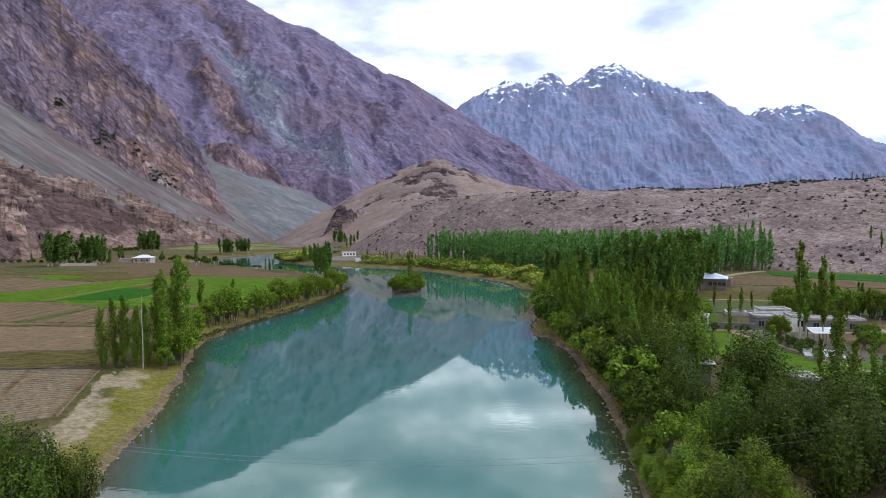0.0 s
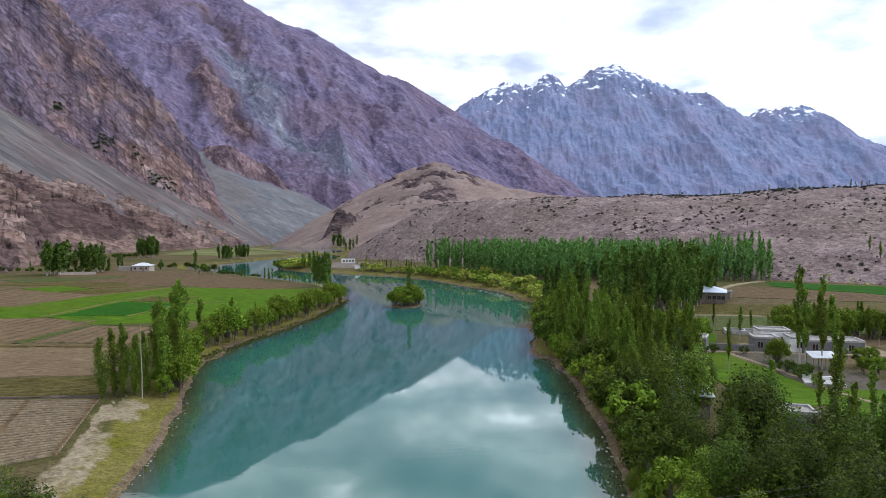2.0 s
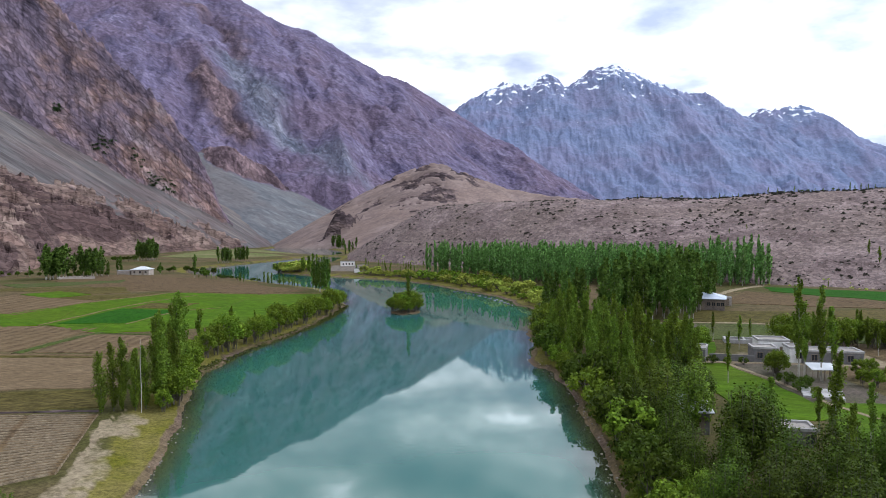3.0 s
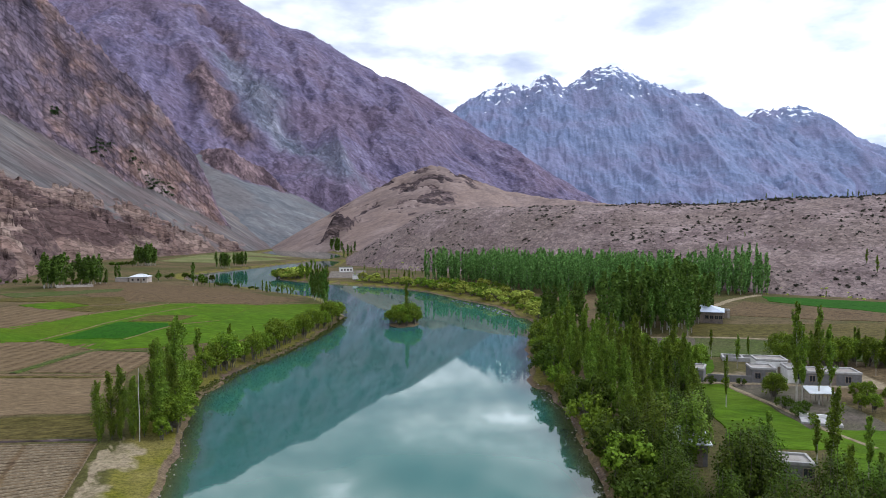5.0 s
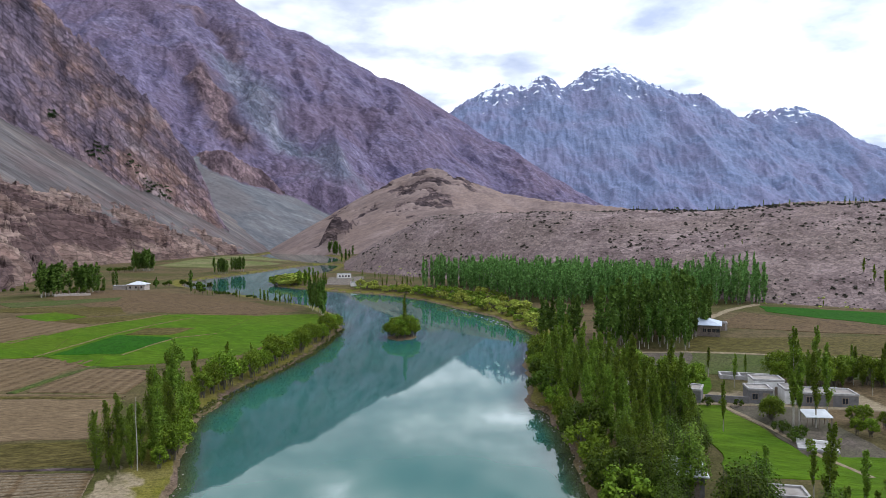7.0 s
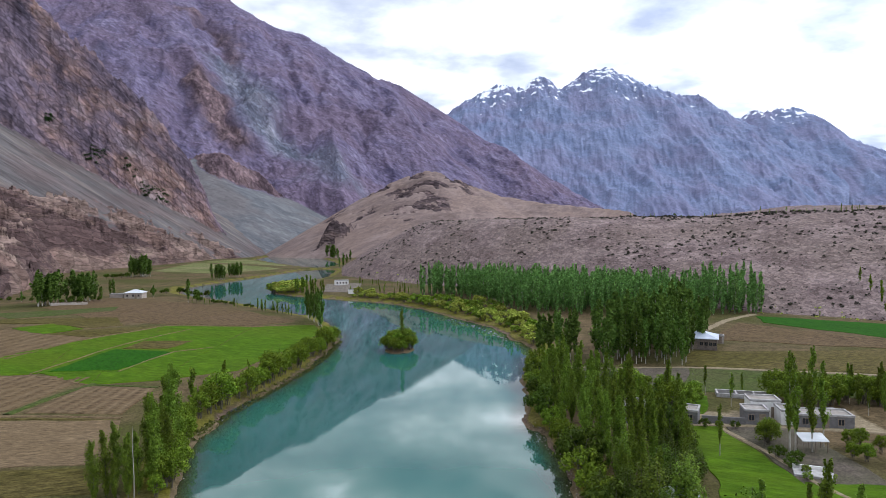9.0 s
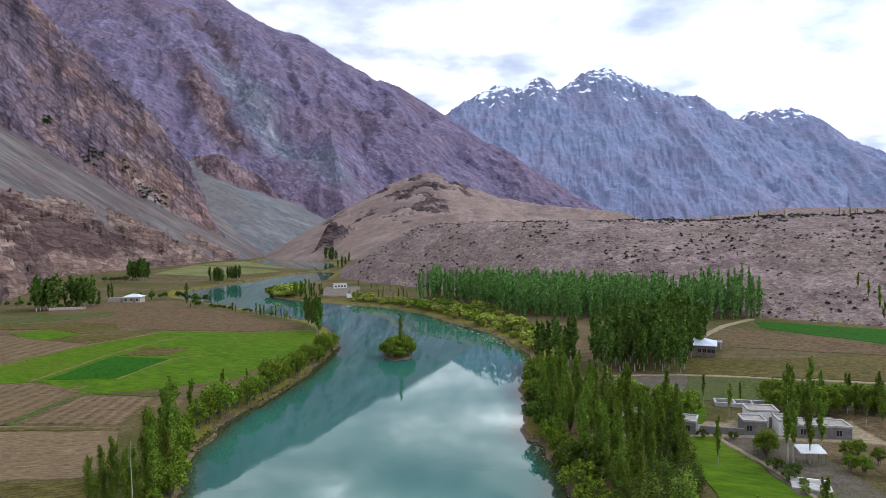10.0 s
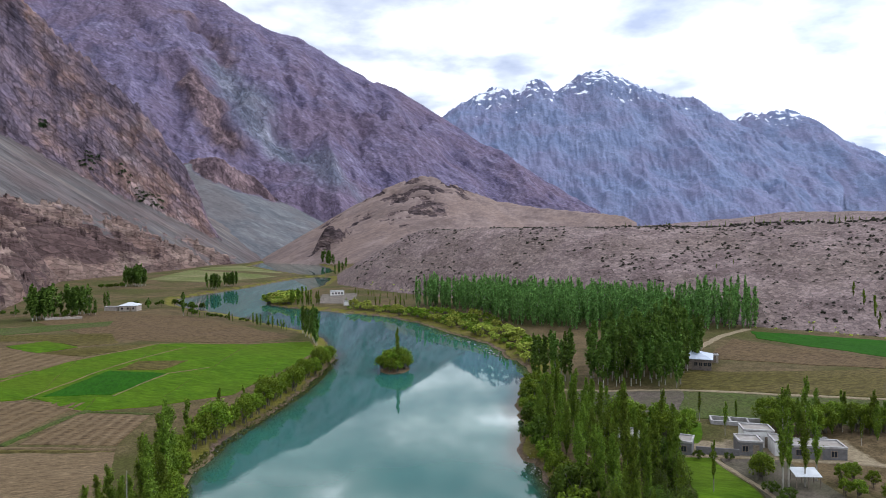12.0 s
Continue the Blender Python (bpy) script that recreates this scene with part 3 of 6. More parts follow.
def big_height(x, y):
    a, d = ridge_line(x, y, CREST_BIG, 0.66)
    k = smooth(0, 420, d)
    g = ridged(x / 360 + y / 1400, y / 760, 8, 31, 0.52)
    a = a + (g + 0.65) * (14 + 62 * k) + (ridged(x / 60 + y / 300, y / 90, 5, 33, 0.6) + 0.7) * (6 + 7 * k)
    wx = x + 45 * fbm(x / 160, y / 160, 3, 38)
    for line in ([(-869, 2560, 0), (-700, 2150, 0), (-543, 1750, 0)], [(-611, 2520, 0), (-470, 2100, 0), (-363, 1700, 0)], [(-425, 2480, 0), (-321, 1750, 0)],
                 [(-228, 2520, 0), (-227, 1800, 0)], [(-1126, 2500, 0), (-647, 1700, 0)], [(-40, 2560, 0), (-110, 2100, 0)], [(170, 2600, 0), (90, 2300, 0)]):
        a = a - 30 * np.exp(-(ridge_line(wx, y, line, 1.0)[1] / 34) ** 2)
    gully = 0.8 * np.exp(-(ridge_line(wx, y, [(-680, 2080, 0), (-600, 1950, 0), (-520, 1850, 0), (-430, 1770, 0), (-340, 1680, 0), (-240, 1560, 0)], 1.0)[1] / 55) ** 2)
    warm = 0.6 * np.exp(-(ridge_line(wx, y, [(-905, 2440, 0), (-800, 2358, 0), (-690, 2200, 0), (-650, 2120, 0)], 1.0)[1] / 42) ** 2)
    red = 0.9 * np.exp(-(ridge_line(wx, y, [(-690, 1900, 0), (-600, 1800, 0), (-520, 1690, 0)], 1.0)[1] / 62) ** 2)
    b = 6 + tent(x, y, CREST_SPUR, 1.15) + (ridged(x / 90, y / 90, 6, 35, 0.58) + 0.6) * 18
    fan = tent(x, y, CREST_SPUR, 0.60) - 38 + 2 * fbm(x / 60, y / 60, 4, 5)
    for ax, ay, az in ((-520, 1430, 200), (-330, 1850, 225), (-120, 1900, 150)):
        fan = np.maximum(fan, az - 0.46 * np.hypot(x - ax, (y - ay) * 0.9) + 3 * fbm(x / 70, y / 200, 4, 7))
    rock = np.maximum(a, b)
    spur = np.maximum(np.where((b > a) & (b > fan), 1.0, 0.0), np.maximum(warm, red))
    return np.maximum(np.maximum(rock, fan), -5), np.clip(0.5 + (rock - fan) / 30, 0, 1), spur, gully


def left_height(x, y):
    d = inside_distance(x, y, SCREE_FOOT)
    scree = 0.64 * d + 1.0 * fbm(x / 40, y / 9, 5, 51) + 1
    crag = tent(x, y, CREST_CRAG, 1.9) + (ridged(x / 95, y / 95, 8, 53, 0.62) + 0.7) * 30
    out = tent(x, y, CREST_OUTCROP, 0.50) + (ridged(x / 46, y / 46, 7, 57, 0.62) + 0.7) * 15 - 2
    beds_up = (out + 0.09 * y + 9 * fbm(x / 60, y / 60, 4, 59)) / 12
    out = out + 8 * (smooth(0.0, 0.32, beds_up % 1) - beds_up % 1)
    out = np.minimum(out, 1.5 * d + 6 + 5 * fbm(x / 12, y / 12, 4, 58))
    rock = np.maximum(crag, out)
    z = np.maximum(rock, np.minimum(scree, 330))
    z = np.where(d < 0, np.minimum(z, 2 + 0.8 * d), z)
    return np.maximum(z, -3), np.clip(0.5 + (rock - scree) / 12, 0.0, 1.0), np.clip(0.5 + (out - np.maximum(crag, scree)) / 10, 0.0, 1.0)


def hill_height(x, y):
    a = tent(x, y, CREST_HILL, 0.58)
    band = ridged(x / 30, y / 30, 5, 61, 0.55)
    crown = smooth(88, 112, a + 14 * fbm(x / 22, y / 22, 4, 64)) * (1 - smooth(30, 120, x))
    patch = smooth(45, 62, a) * (1 - smooth(-20, 70, x)) * smooth(0.22, 0.42, fbm(x / 46, y / 24, 5, 66, 0.6))
    rocky = np.maximum(crown * smooth(-0.35, 0.1, fbm(x / 30, y / 16, 5, 67, 0.6)), patch)
    tip = tent(x, y, [(-186, 930, 0), (-174, 938, 16), (-163, 942, 34), (-152, 944, 52), (-141, 948, 58), (-128, 956, 52), (-108, 972, 46), (-80, 1000, 42)], 3.2) + (band + 0.5) * 8
    z = np.maximum(a + band * (1 + 5 * rocky), tip)
    return np.maximum(z, -3), np.clip(np.maximum(rocky, (tip >= a + band) * 1.0), 0, 1)


def terrace_height(x, y):
    d = inside_distance(x, y, TERRACE_FOOT)
    rim = 46.5 + 0.00026 * np.clip(x - 140, 0, 260) ** 2 - 24 * smooth(0, -70, x) * smooth(430, 560, y)
    steep = 0.72 - 0.32 * smooth(60, 170, x)
    soft_edge = 4.0
    z = rim - np.log1p(np.exp(np.clip((rim - steep * d - 1) / soft_edge, -40, 40))) * soft_edge
    z = z - 0.035 * np.maximum(d - 48 / steep, 0)
    z += 0.9 * fbm(x / 26, y / 26, 5, 71) * smooth(0, 15, d) + 0.35 * fbm(x / 5, y / 5, 4, 73)
    return np.where(d < -12, -3, np.maximum(z, -3)), 0 * x


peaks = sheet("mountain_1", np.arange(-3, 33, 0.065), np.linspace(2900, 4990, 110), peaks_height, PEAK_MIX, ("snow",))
tagged(peaks, "distant jagged mountain tinted blue for haze, with streaks of snow", "mountain", kind="structure")
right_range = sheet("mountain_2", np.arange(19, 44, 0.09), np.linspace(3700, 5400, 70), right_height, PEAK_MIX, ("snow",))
tagged(right_range, "far ridge tinted pale blue for haze, with snow on its crest", "mountain", kind="structure")
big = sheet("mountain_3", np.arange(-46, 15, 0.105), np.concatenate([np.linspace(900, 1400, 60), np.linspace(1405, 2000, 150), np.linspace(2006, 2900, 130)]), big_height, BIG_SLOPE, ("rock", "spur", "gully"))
tagged(big, "huge bare violet-grey rock mountain with scree fans", "mountain", kind="structure")
left = sheet("mountain_4", np.concatenate([np.arange(-75, -38, 0.6), np.arange(-38, -11, 0.075)]), np.geomspace(250, 1250, 290), left_height, LEFT_SLOPE, ("rock", "outcrop"))
tagged(left, "steep brown crag above a grey scree slope", "mountain", kind="structure")
hill = sheet("hill", np.arange(-18, 18, 0.13), np.linspace(780, 1400, 120), hill_height, HILL_MIX, ("rock",))
tagged(hill, "rounded tan hill with a dark rocky crown", "hill", kind="structure")
terrace = sheet("terrace", np.concatenate([np.arange(-12, 40, 0.14), np.arange(40, 85, 1.0)]), np.geomspace(170, 880, 240), terrace_height, TERRACE)
tagged(terrace, "long stony river terrace dotted with dark shrubs", "hillside", kind="structure")


# ---- more materials ----
def leaf(name, dark, light, big):
    return mat(name, [(0.3, dark), (0.7, light)], scale=0.9, detail=3, rough=0.65, coords="object", big=big, big_scale=0.25, big_amount=0.6,
               spec=0.06, rand=0.28, island=0.45, translucent=0.26)


POPLAR_LEAF = leaf("poplar_leaves", (0.051, 0.090, 0.010), (0.161, 0.223, 0.023), (0.103, 0.156, 0.015))
DARK_LEAF = leaf("dark_poplar_leaves", (0.043, 0.085, 0.015), (0.120, 0.185, 0.028), (0.077, 0.134, 0.022))
WILLOW_LEAF = leaf("willow_leaves", (0.050, 0.092, 0.007), (0.178, 0.252, 0.020), (0.108, 0.160, 0.012))
ROUND_LEAF = leaf("broad_leaves", (0.021, 0.042, 0.005), (0.087, 0.127, 0.013), (0.048, 0.079, 0.008))
# lighter than the other poplars: haze over the distant plantation, put into the leaf colour
PLANT_LEAF = leaf("hazy_plantation_leaves", (0.058, 0.130, 0.032), (0.188, 0.301, 0.075), (0.116, 0.209, 0.051))
SCRUB_LEAF = leaf("scrub_leaves", (0.143, 0.187, 0.024), (0.363, 0.407, 0.067), (0.253, 0.286, 0.043))
REED_LEAF = leaf("reed_leaves", (0.028, 0.037, 0.007), (0.092, 0.101, 0.020), (0.059, 0.068, 0.013))
DRY_LEAF = leaf("dry_scrub_leaves", (0.020, 0.022, 0.016), (0.055, 0.052, 0.036), (0.036, 0.036, 0.025))
GULLY_LEAF = leaf("gully_leaves", (0.010, 0.018, 0.008), (0.040, 0.062, 0.020), (0.022, 0.036, 0.013))
BARK = mat("grey_bark", [(0.3, (0.060, 0.051, 0.041)), (0.7, (0.162, 0.144, 0.120))], scale=3, coords="object", bump=0.02, stretch=(1, 1, 0.3))
PALE_BARK = mat("pale_bark", [(0.3, (0.234, 0.213, 0.178)), (0.7, (0.437, 0.403, 0.348))], scale=3, coords="object", bump=0.02, stretch=(1, 1, 0.4))
WHEAT = mat("green_crop", fine=0.20, fine_scale=1.2, ramp=[(0.3, (0.029, 0.064, 0.002)), (0.7, (0.068, 0.123, 0.004))], scale=0.5, detail=8, bump=0.10, bump_scale=3,
            big=(0.060, 0.091, 0.005), big_scale=0.07, big_amount=0.7, stretch=(1, 0.25, 1), turn=65)
WHEAT_DARK = mat("dark_green_crop", fine=0.13, fine_scale=1.8, ramp=[(0.3, (0.010, 0.046, 0.002)), (0.7, (0.022, 0.074, 0.004))], scale=0.9, detail=8, bump=0.10, bump_scale=3,
                 big=(0.018, 0.074, 0.002), big_scale=0.06, stretch=(1, 0.25, 1), turn=25)
FALLOW = mat("ploughed_earth", fine=0.42, fine_scale=1.7, ramp=[(0.3, (0.054, 0.035, 0.019)), (0.7, (0.123, 0.085, 0.047))], scale=1.1, detail=9, bump=0.15, bump_scale=2,
             big=(0.086, 0.060, 0.028), big_scale=0.05, big_amount=0.6, stretch=(0.35, 1.0, 1), turn=12)
FALLOW_PALE = mat("dry_tilled_earth", fine=0.3, fine_scale=2.0, ramp=[(0.3, (0.088, 0.061, 0.035)), (0.7, (0.170, 0.123, 0.072))], scale=1.6, detail=9, bump=0.12, bump_scale=3,
                  big=(0.112, 0.078, 0.042), big_scale=0.08, stretch=(0.3, 1, 1), turn=10)
STUBBLE = mat("olive_stubble", fine=0.42, fine_scale=1.7, ramp=[(0.3, (0.041, 0.036, 0.008)), (0.7, (0.081, 0.066, 0.019))], scale=0.8, detail=9, bump=0.12, bump_scale=2,
              big=(0.090, 0.069, 0.028), big_scale=0.05, big_amount=0.7, stretch=(0.3, 1, 1), turn=15)
MEADOW = mat("rough_meadow", fine=0.42, fine_scale=1.7, ramp=[(0.3, (0.030, 0.047, 0.010)), (0.7, (0.067, 0.081, 0.021))], scale=0.6, detail=9, bump=0.15, bump_scale=2,
             big=(0.067, 0.064, 0.028), big_scale=0.06, big_amount=0.7)
FAR_MEADOW = mat("pale_meadow", fine=0.3, fine_scale=0.6, ramp=[(0.3, (0.092, 0.090, 0.036)), (0.7, (0.176, 0.160, 0.080))], scale=0.05, detail=9, bump=0.1, bump_scale=1,
                 big=(0.080, 0.100, 0.026), big_scale=0.02, big_amount=0.8)
GRAVEL = mat("river_gravel", fine=0.3, fine_scale=1.5, ramp=[(0.3, (0.088, 0.074, 0.061)), (0.7, (0.170, 0.145, 0.122))], scale=0.4, detail=9, bump=0.1, bump_scale=2)
SHORE_GRASS = mat("shore_grass", fine=0.3, fine_scale=2, ramp=[(0.3, (0.063, 0.066, 0.007)), (0.7, (0.128, 0.116, 0.017))], scale=0.7, detail=9, bump=0.1, bump_scale=2,
                  big=(0.153, 0.118, 0.051), big_scale=0.16, big_amount=0.45)
BED_EARTH = mat("seed_bed_earth", fine=0.3, fine_scale=2.2, ramp=[(0.3, (0.095, 0.072, 0.046)), (0.7, (0.178, 0.142, 0.095))], scale=1.3, detail=9, bump=0.05, bump_scale=4)
ROW_SOIL = blend_by("row_soil", "furrow", FALLOW, FALLOW_PALE, soft=0.5, noise_scale=0.25, noise_amount=0.8)
BED_SOIL = blend_by("bed_soil", "furrow", BED_EARTH, FALLOW, soft=0.3, noise_scale=1.5, noise_amount=0.5)
TRACK = mat("track_earth", fine=0.2, fine_scale=2, ramp=[(0.3, (0.143, 0.110, 0.071)), (0.7, (0.251, 0.206, 0.134))], scale=1.2, detail=8, bump=0.05, bump_scale=4)
YARD = mat("trodden_dirt", [(0.3, (0.055, 0.044, 0.035)), (0.7, (0.111, 0.092, 0.074))], scale=0.7, detail=9, bump=0.06, bump_scale=3, big=(0.061, 0.061, 0.031), big_scale=0.12, big_amount=0.5, fine=0.25, fine_scale=3.0)
WALL_GREY = mat("grey_block_wall", [(0.3, (0.113, 0.107, 0.108)), (0.7, (0.190, 0.179, 0.178))], scale=1.5, bump=0.02, bump_scale=6)
WALL_STONE = mat("rough_stone_wall", [(0.3, (0.110, 0.090, 0.078)), (0.7, (0.210, 0.172, 0.148))], scale=1.5, bump=0.03, bump_scale=5)
WALL_TAN = mat("plaster_wall", [(0.3, (0.26, 0.22, 0.19)), (0.7, (0.42, 0.37, 0.32))], scale=1.2, bump=0.02, bump_scale=6)
WALL_WHITE = mat("whitewash", [(0.3, (0.55, 0.53, 0.50)), (0.7, (0.78, 0.76, 0.73))], scale=1.0, bump=0.01, bump_scale=6)
ROOF_WHITE = mat("white_sheet_roof", [(0.3, (0.375, 0.390, 0.405)), (0.7, (0.525, 0.532, 0.540))], scale=0.6, rough=0.45, spec=0.5)
ROOF_BLUE = mat("blue_grey_sheet_roof", [(0.3, (0.320, 0.360, 0.440)), (0.7, (0.448, 0.488, 0.560))], scale=0.6, rough=0.4, spec=0.5)
ROOF_MUD = mat("flat_mud_roof", [(0.3, (0.180, 0.159, 0.143)), (0.7, (0.329, 0.303, 0.278))], scale=0.8, bump=0.03, bump_scale=4,
               big=(0.224, 0.196, 0.164), big_scale=0.3, big_amount=0.5)
PARAPET = mat("pale_parapet", [(0.3, (0.234, 0.218, 0.207)), (0.7, (0.437, 0.421, 0.406))], scale=1.0)
DARK_GLASS = mat("dark_pane", [(0.3, (0.015, 0.018, 0.024)), (0.7, (0.03, 0.035, 0.045))], scale=1, rough=0.1, spec=0.6)
WOOD = mat("weathered_wood", [(0.3, (0.13, 0.10, 0.075)), (0.7, (0.28, 0.23, 0.18))], scale=4, coords="object", bump=0.01)


EARTH_GRASS = blend_by("earth_grass", "grass", EARTH, SHORE_GRASS, noise_scale=0.25, noise_amount=0.4)
EARTH_PATH = blend_by("earth_path", "path", EARTH_GRASS, TRACK, noise_scale=0.5, noise_amount=0.4)
GROUND = blend_by("valley_ground", "shore", EARTH_PATH, SHORE, noise_scale=0.15, noise_amount=0.35)
ground.data.materials.append(GROUND)


# ---- helpers for things ----
def part(name, bm, material, parent, label=""):
    me = bpy.data.meshes.new(name)
    bm.to_mesh(me)
    bm.free()
    me.materials.append(material)
    ob = new(name, me)
    ob.parent = parent
    return tagged(ob, label)


def thing(name, m, label, category, group="", kind=""):
    ob = new(name)
    ob.matrix_basis = m
    return tagged(ob, label, category, group, kind)


def box(bm, x0, y0, z0, x1, y1, z1, bevel=0.0):
    r = bmesh.ops.create_cube(bm, size=1.0)
    for v in r["verts"]:
        v.co = Vector(((v.co.x + 0.5) * (x1 - x0) + x0, (v.co.y + 0.5) * (y1 - y0) + y0, (v.co.z + 0.5) * (z1 - z0) + z0))
    if bevel:
        es = list({e for v in r["verts"] for e in v.link_edges})
        bmesh.ops.bevel(bm, geom=es, offset=bevel, segments=1, affect="EDGES")
    return bm


def boxes(*rows, bevel=0.0):
    bm = bmesh.new()
    for r in rows:
        box(bm, *r, bevel=bevel)
    return bm


def tube(bm, pts, radii, sides=6):
    """A tapered limb through the points."""
    rings = []
    for k, p in enumerate(pts):
        p = Vector(p)
        d = (Vector(pts[min(k + 1, len(pts) - 1)]) - Vector(pts[max(k - 1, 0)])).normalized()
        a = d.cross(Vector((0.3, 0.9, 0.1))).normalized()
        b = d.cross(a)
        rings.append([bm.verts.new(p + radii[k] * (math.cos(t) * a + math.sin(t) * b)) for t in (2 * math.pi * i / sides for i in range(sides))])
    for r0, r1 in zip(rings, rings[1:]):
        for i in range(sides):
            bm.faces.new((r0[i], r0[(i + 1) % sides], r1[(i + 1) % sides], r1[i]))
    bm.faces.new(rings[-1])
    return bm


def leaf_mesh(name, centres, sizes, outward, rng, material, upright=0.0):
    """Many small pointed leaf sprays, each a folded lozenge, roughly facing outward and up."""
    n = len(centres)
    nrm = outward + rng.normal(0, 0.55, (n, 3)) + np.array([0, 0, 0.35])
    nrm /= np.linalg.norm(nrm, axis=1, keepdims=True) + 1e-9
    t = np.cross(nrm, rng.normal(0, 1, (n, 3)))
    t = t / (np.linalg.norm(t, axis=1, keepdims=True) + 1e-9) + np.array([0, 0, upright])
    t -= nrm * (t * nrm).sum(1, keepdims=True)
    t /= np.linalg.norm(t, axis=1, keepdims=True) + 1e-9
    b = np.cross(nrm, t)
    s = sizes[:, None]
    w = rng.uniform(0.30, 0.5, (n, 1))
    v = np.stack([centres - t * s * 0.5, centres - b * s * w + nrm * s * 0.08, centres + t * s * 0.5, centres + b * s * w + nrm * s * 0.08], 1)
    me = bpy.data.meshes.new(name)
    me.vertices.add(4 * n)
    me.vertices.foreach_set("co", v.astype(np.float32).ravel())
    me.loops.add(4 * n)
    me.polygons.add(n)
    me.loops.foreach_set("vertex_index", np.arange(4 * n, dtype=np.int32))
    me.polygons.foreach_set("loop_start", np.arange(0, 4 * n, 4, dtype=np.int32))
    me.update(calc_edges=True)
    me.materials.append(material)
    return me


def make_tree(kind, name, height, leaves, size, seed, material, bark, radius, bare=0.12, puffs=16):
    """A tree prototype of real height with trunk and crown. kind: column (poplar), dome (broad tree), bush."""
    rng = np.random.default_rng(seed)
    root = new(name)
    bm = bmesh.new()
    H, R = height, radius
    lean = rng.normal(0, 0.012 * H, 2)
    trunk_r = 0.008 * H + 0.03
    axis = [(lean[0] * (k / 5) ** 2, lean[1] * (k / 5) ** 2, -0.4 + (H * 0.93 + 0.4) * k / 5) for k in range(6)]
    spread, cents, outs = [], [], []
    if kind == "column":
        tube(bm, axis, [trunk_r * (1 - 0.17 * k) for k in range(6)])
        for k in range(puffs):
            f = bare + (0.94 - bare) * (k + rng.uniform(0, 0.9)) / puffs
            a = rng.uniform(0, 2 * math.pi)
            prof = R * (0.10 + 0.90 * math.sin(math.pi * min(1, max(0, (f - bare) / (1 - bare)) ** 0.75))) * rng.uniform(0.6, 1.1)
            base = np.array([lean[0] * f * f, lean[1] * f * f, H * (f - 0.05)])
            tip = base + np.array([math.cos(a) * prof, math.sin(a) * prof, H * rng.uniform(0.09, 0.16)])
            tip[2] = min(tip[2], H)
            if k % 2 == 0:
                tube(bm, [base, base * 0.5 + tip * 0.5 + np.array([math.cos(a) * prof * 0.2, math.sin(a) * prof * 0.2, 0]), tip], [0.05, 0.035, 0.015], 4)
            m = max(8, leaves // puffs)
            t = rng.uniform(0.05, 1.12, m)[:, None]
            c = base + (tip - base) * t + rng.normal(0, 1, (m, 3)) * np.array([0.30, 0.30, 0.60]) * (0.50 * prof + 0.14 * R)
            c[:, 2] = np.minimum(c[:, 2], H * 1.02)
            cents.append(c)
            o = c - np.array([lean[0] * f, lean[1] * f, 0])
            o[:, 2] = 0
            outs.append(o / (np.linalg.norm(o, axis=1, keepdims=True) + 0.3))
    elif kind == "plume":
        for k in range(puffs):
            u = (k + rng.uniform(0, 1)) / puffs
            a = 2.39996 * k + rng.uniform(-0.5, 0.5)
            out = R * math.sqrt(u) * rng.uniform(0.75, 1.1)
            tip = np.array([math.cos(a) * out, math.sin(a) * out, H * (1.0 - 0.58 * u ** 1.3) * rng.uniform(0.86, 1.03)])
            base = np.array([math.cos(a) * 0.12 * R, math.sin(a) * 0.12 * R, 0.0])
            bend = base * 0.35 + tip * 0.65
            bend[2] *= 0.72
            bend[:2] = tip[:2] * 0.92
            if k % 2 == 0:
                tube(bm, [tuple(base - np.array([0, 0, 0.3])), tuple(base * 0.6 + bend * 0.4), tuple(bend), tuple(tip)], [trunk_r * 0.6, trunk_r * 0.45, trunk_r * 0.3, 0.015], 4)
            m = max(10, leaves // puffs)
            t = rng.uniform(0, 1, m)[:, None] ** 0.8
            c = (1 - t) ** 2 * base + 2 * t * (1 - t) * bend + t ** 2 * tip
            c = c + rng.normal(0, 1, (m, 3)) * np.array([0.15, 0.15, 0.20]) * R * rng.uniform(0.7, 1.2) * (0.5 + 0.5 * np.sin(np.pi * np.clip(t, 0.1, 0.95)))
            c[:, 2] = np.maximum(c[:, 2], 0.15)
            cents.append(c)
            o = c - np.array([0, 0, H * 0.35])
            outs.append(o / (np.linalg.norm(o, axis=1, keepdims=True) + 0.3))
    else:
        low = 0.30 if kind == "dome" else 0.12
        stems = 1 if kind == "dome" else 4
        for k in range(stems):
            a = 2 * math.pi * k / stems + rng.uniform(0, 1)
            q = 0.0 if stems == 1 else 0.15 * R
            tube(bm, [(math.cos(a) * q, math.sin(a) * q, -0.3), (math.cos(a) * q * 1.6, math.sin(a) * q * 1.6, H * 0.25), (math.cos(a) * R * 0.25, math.sin(a) * R * 0.25, H * 0.55)],
                 [trunk_r * 1.2, trunk_r, trunk_r * 0.5])
        for k in range(puffs):
            g = (k + 0.5) / puffs
            a = 2.39996 * k + rng.uniform(-0.4, 0.4)
            el = math.asin(min(1, max(-0.55, 1.0 - 1.5 * g)))
            rr = rng.uniform(0.55, 0.88)
            mid = np.array([math.cos(a) * math.cos(el) * R * rr, math.sin(a) * math.cos(el) * R * rr, H * (low + (1 - low) * 0.5) + math.sin(el) * H * (1 - low) * 0.42 * rng.uniform(0.8, 1.1)])
            tube(bm, [(0, 0, H * low * 0.8), tuple(mid * np.array([0.5, 0.5, 0.72])), tuple(mid)], [trunk_r * 0.6, trunk_r * 0.35, 0.02], 4)
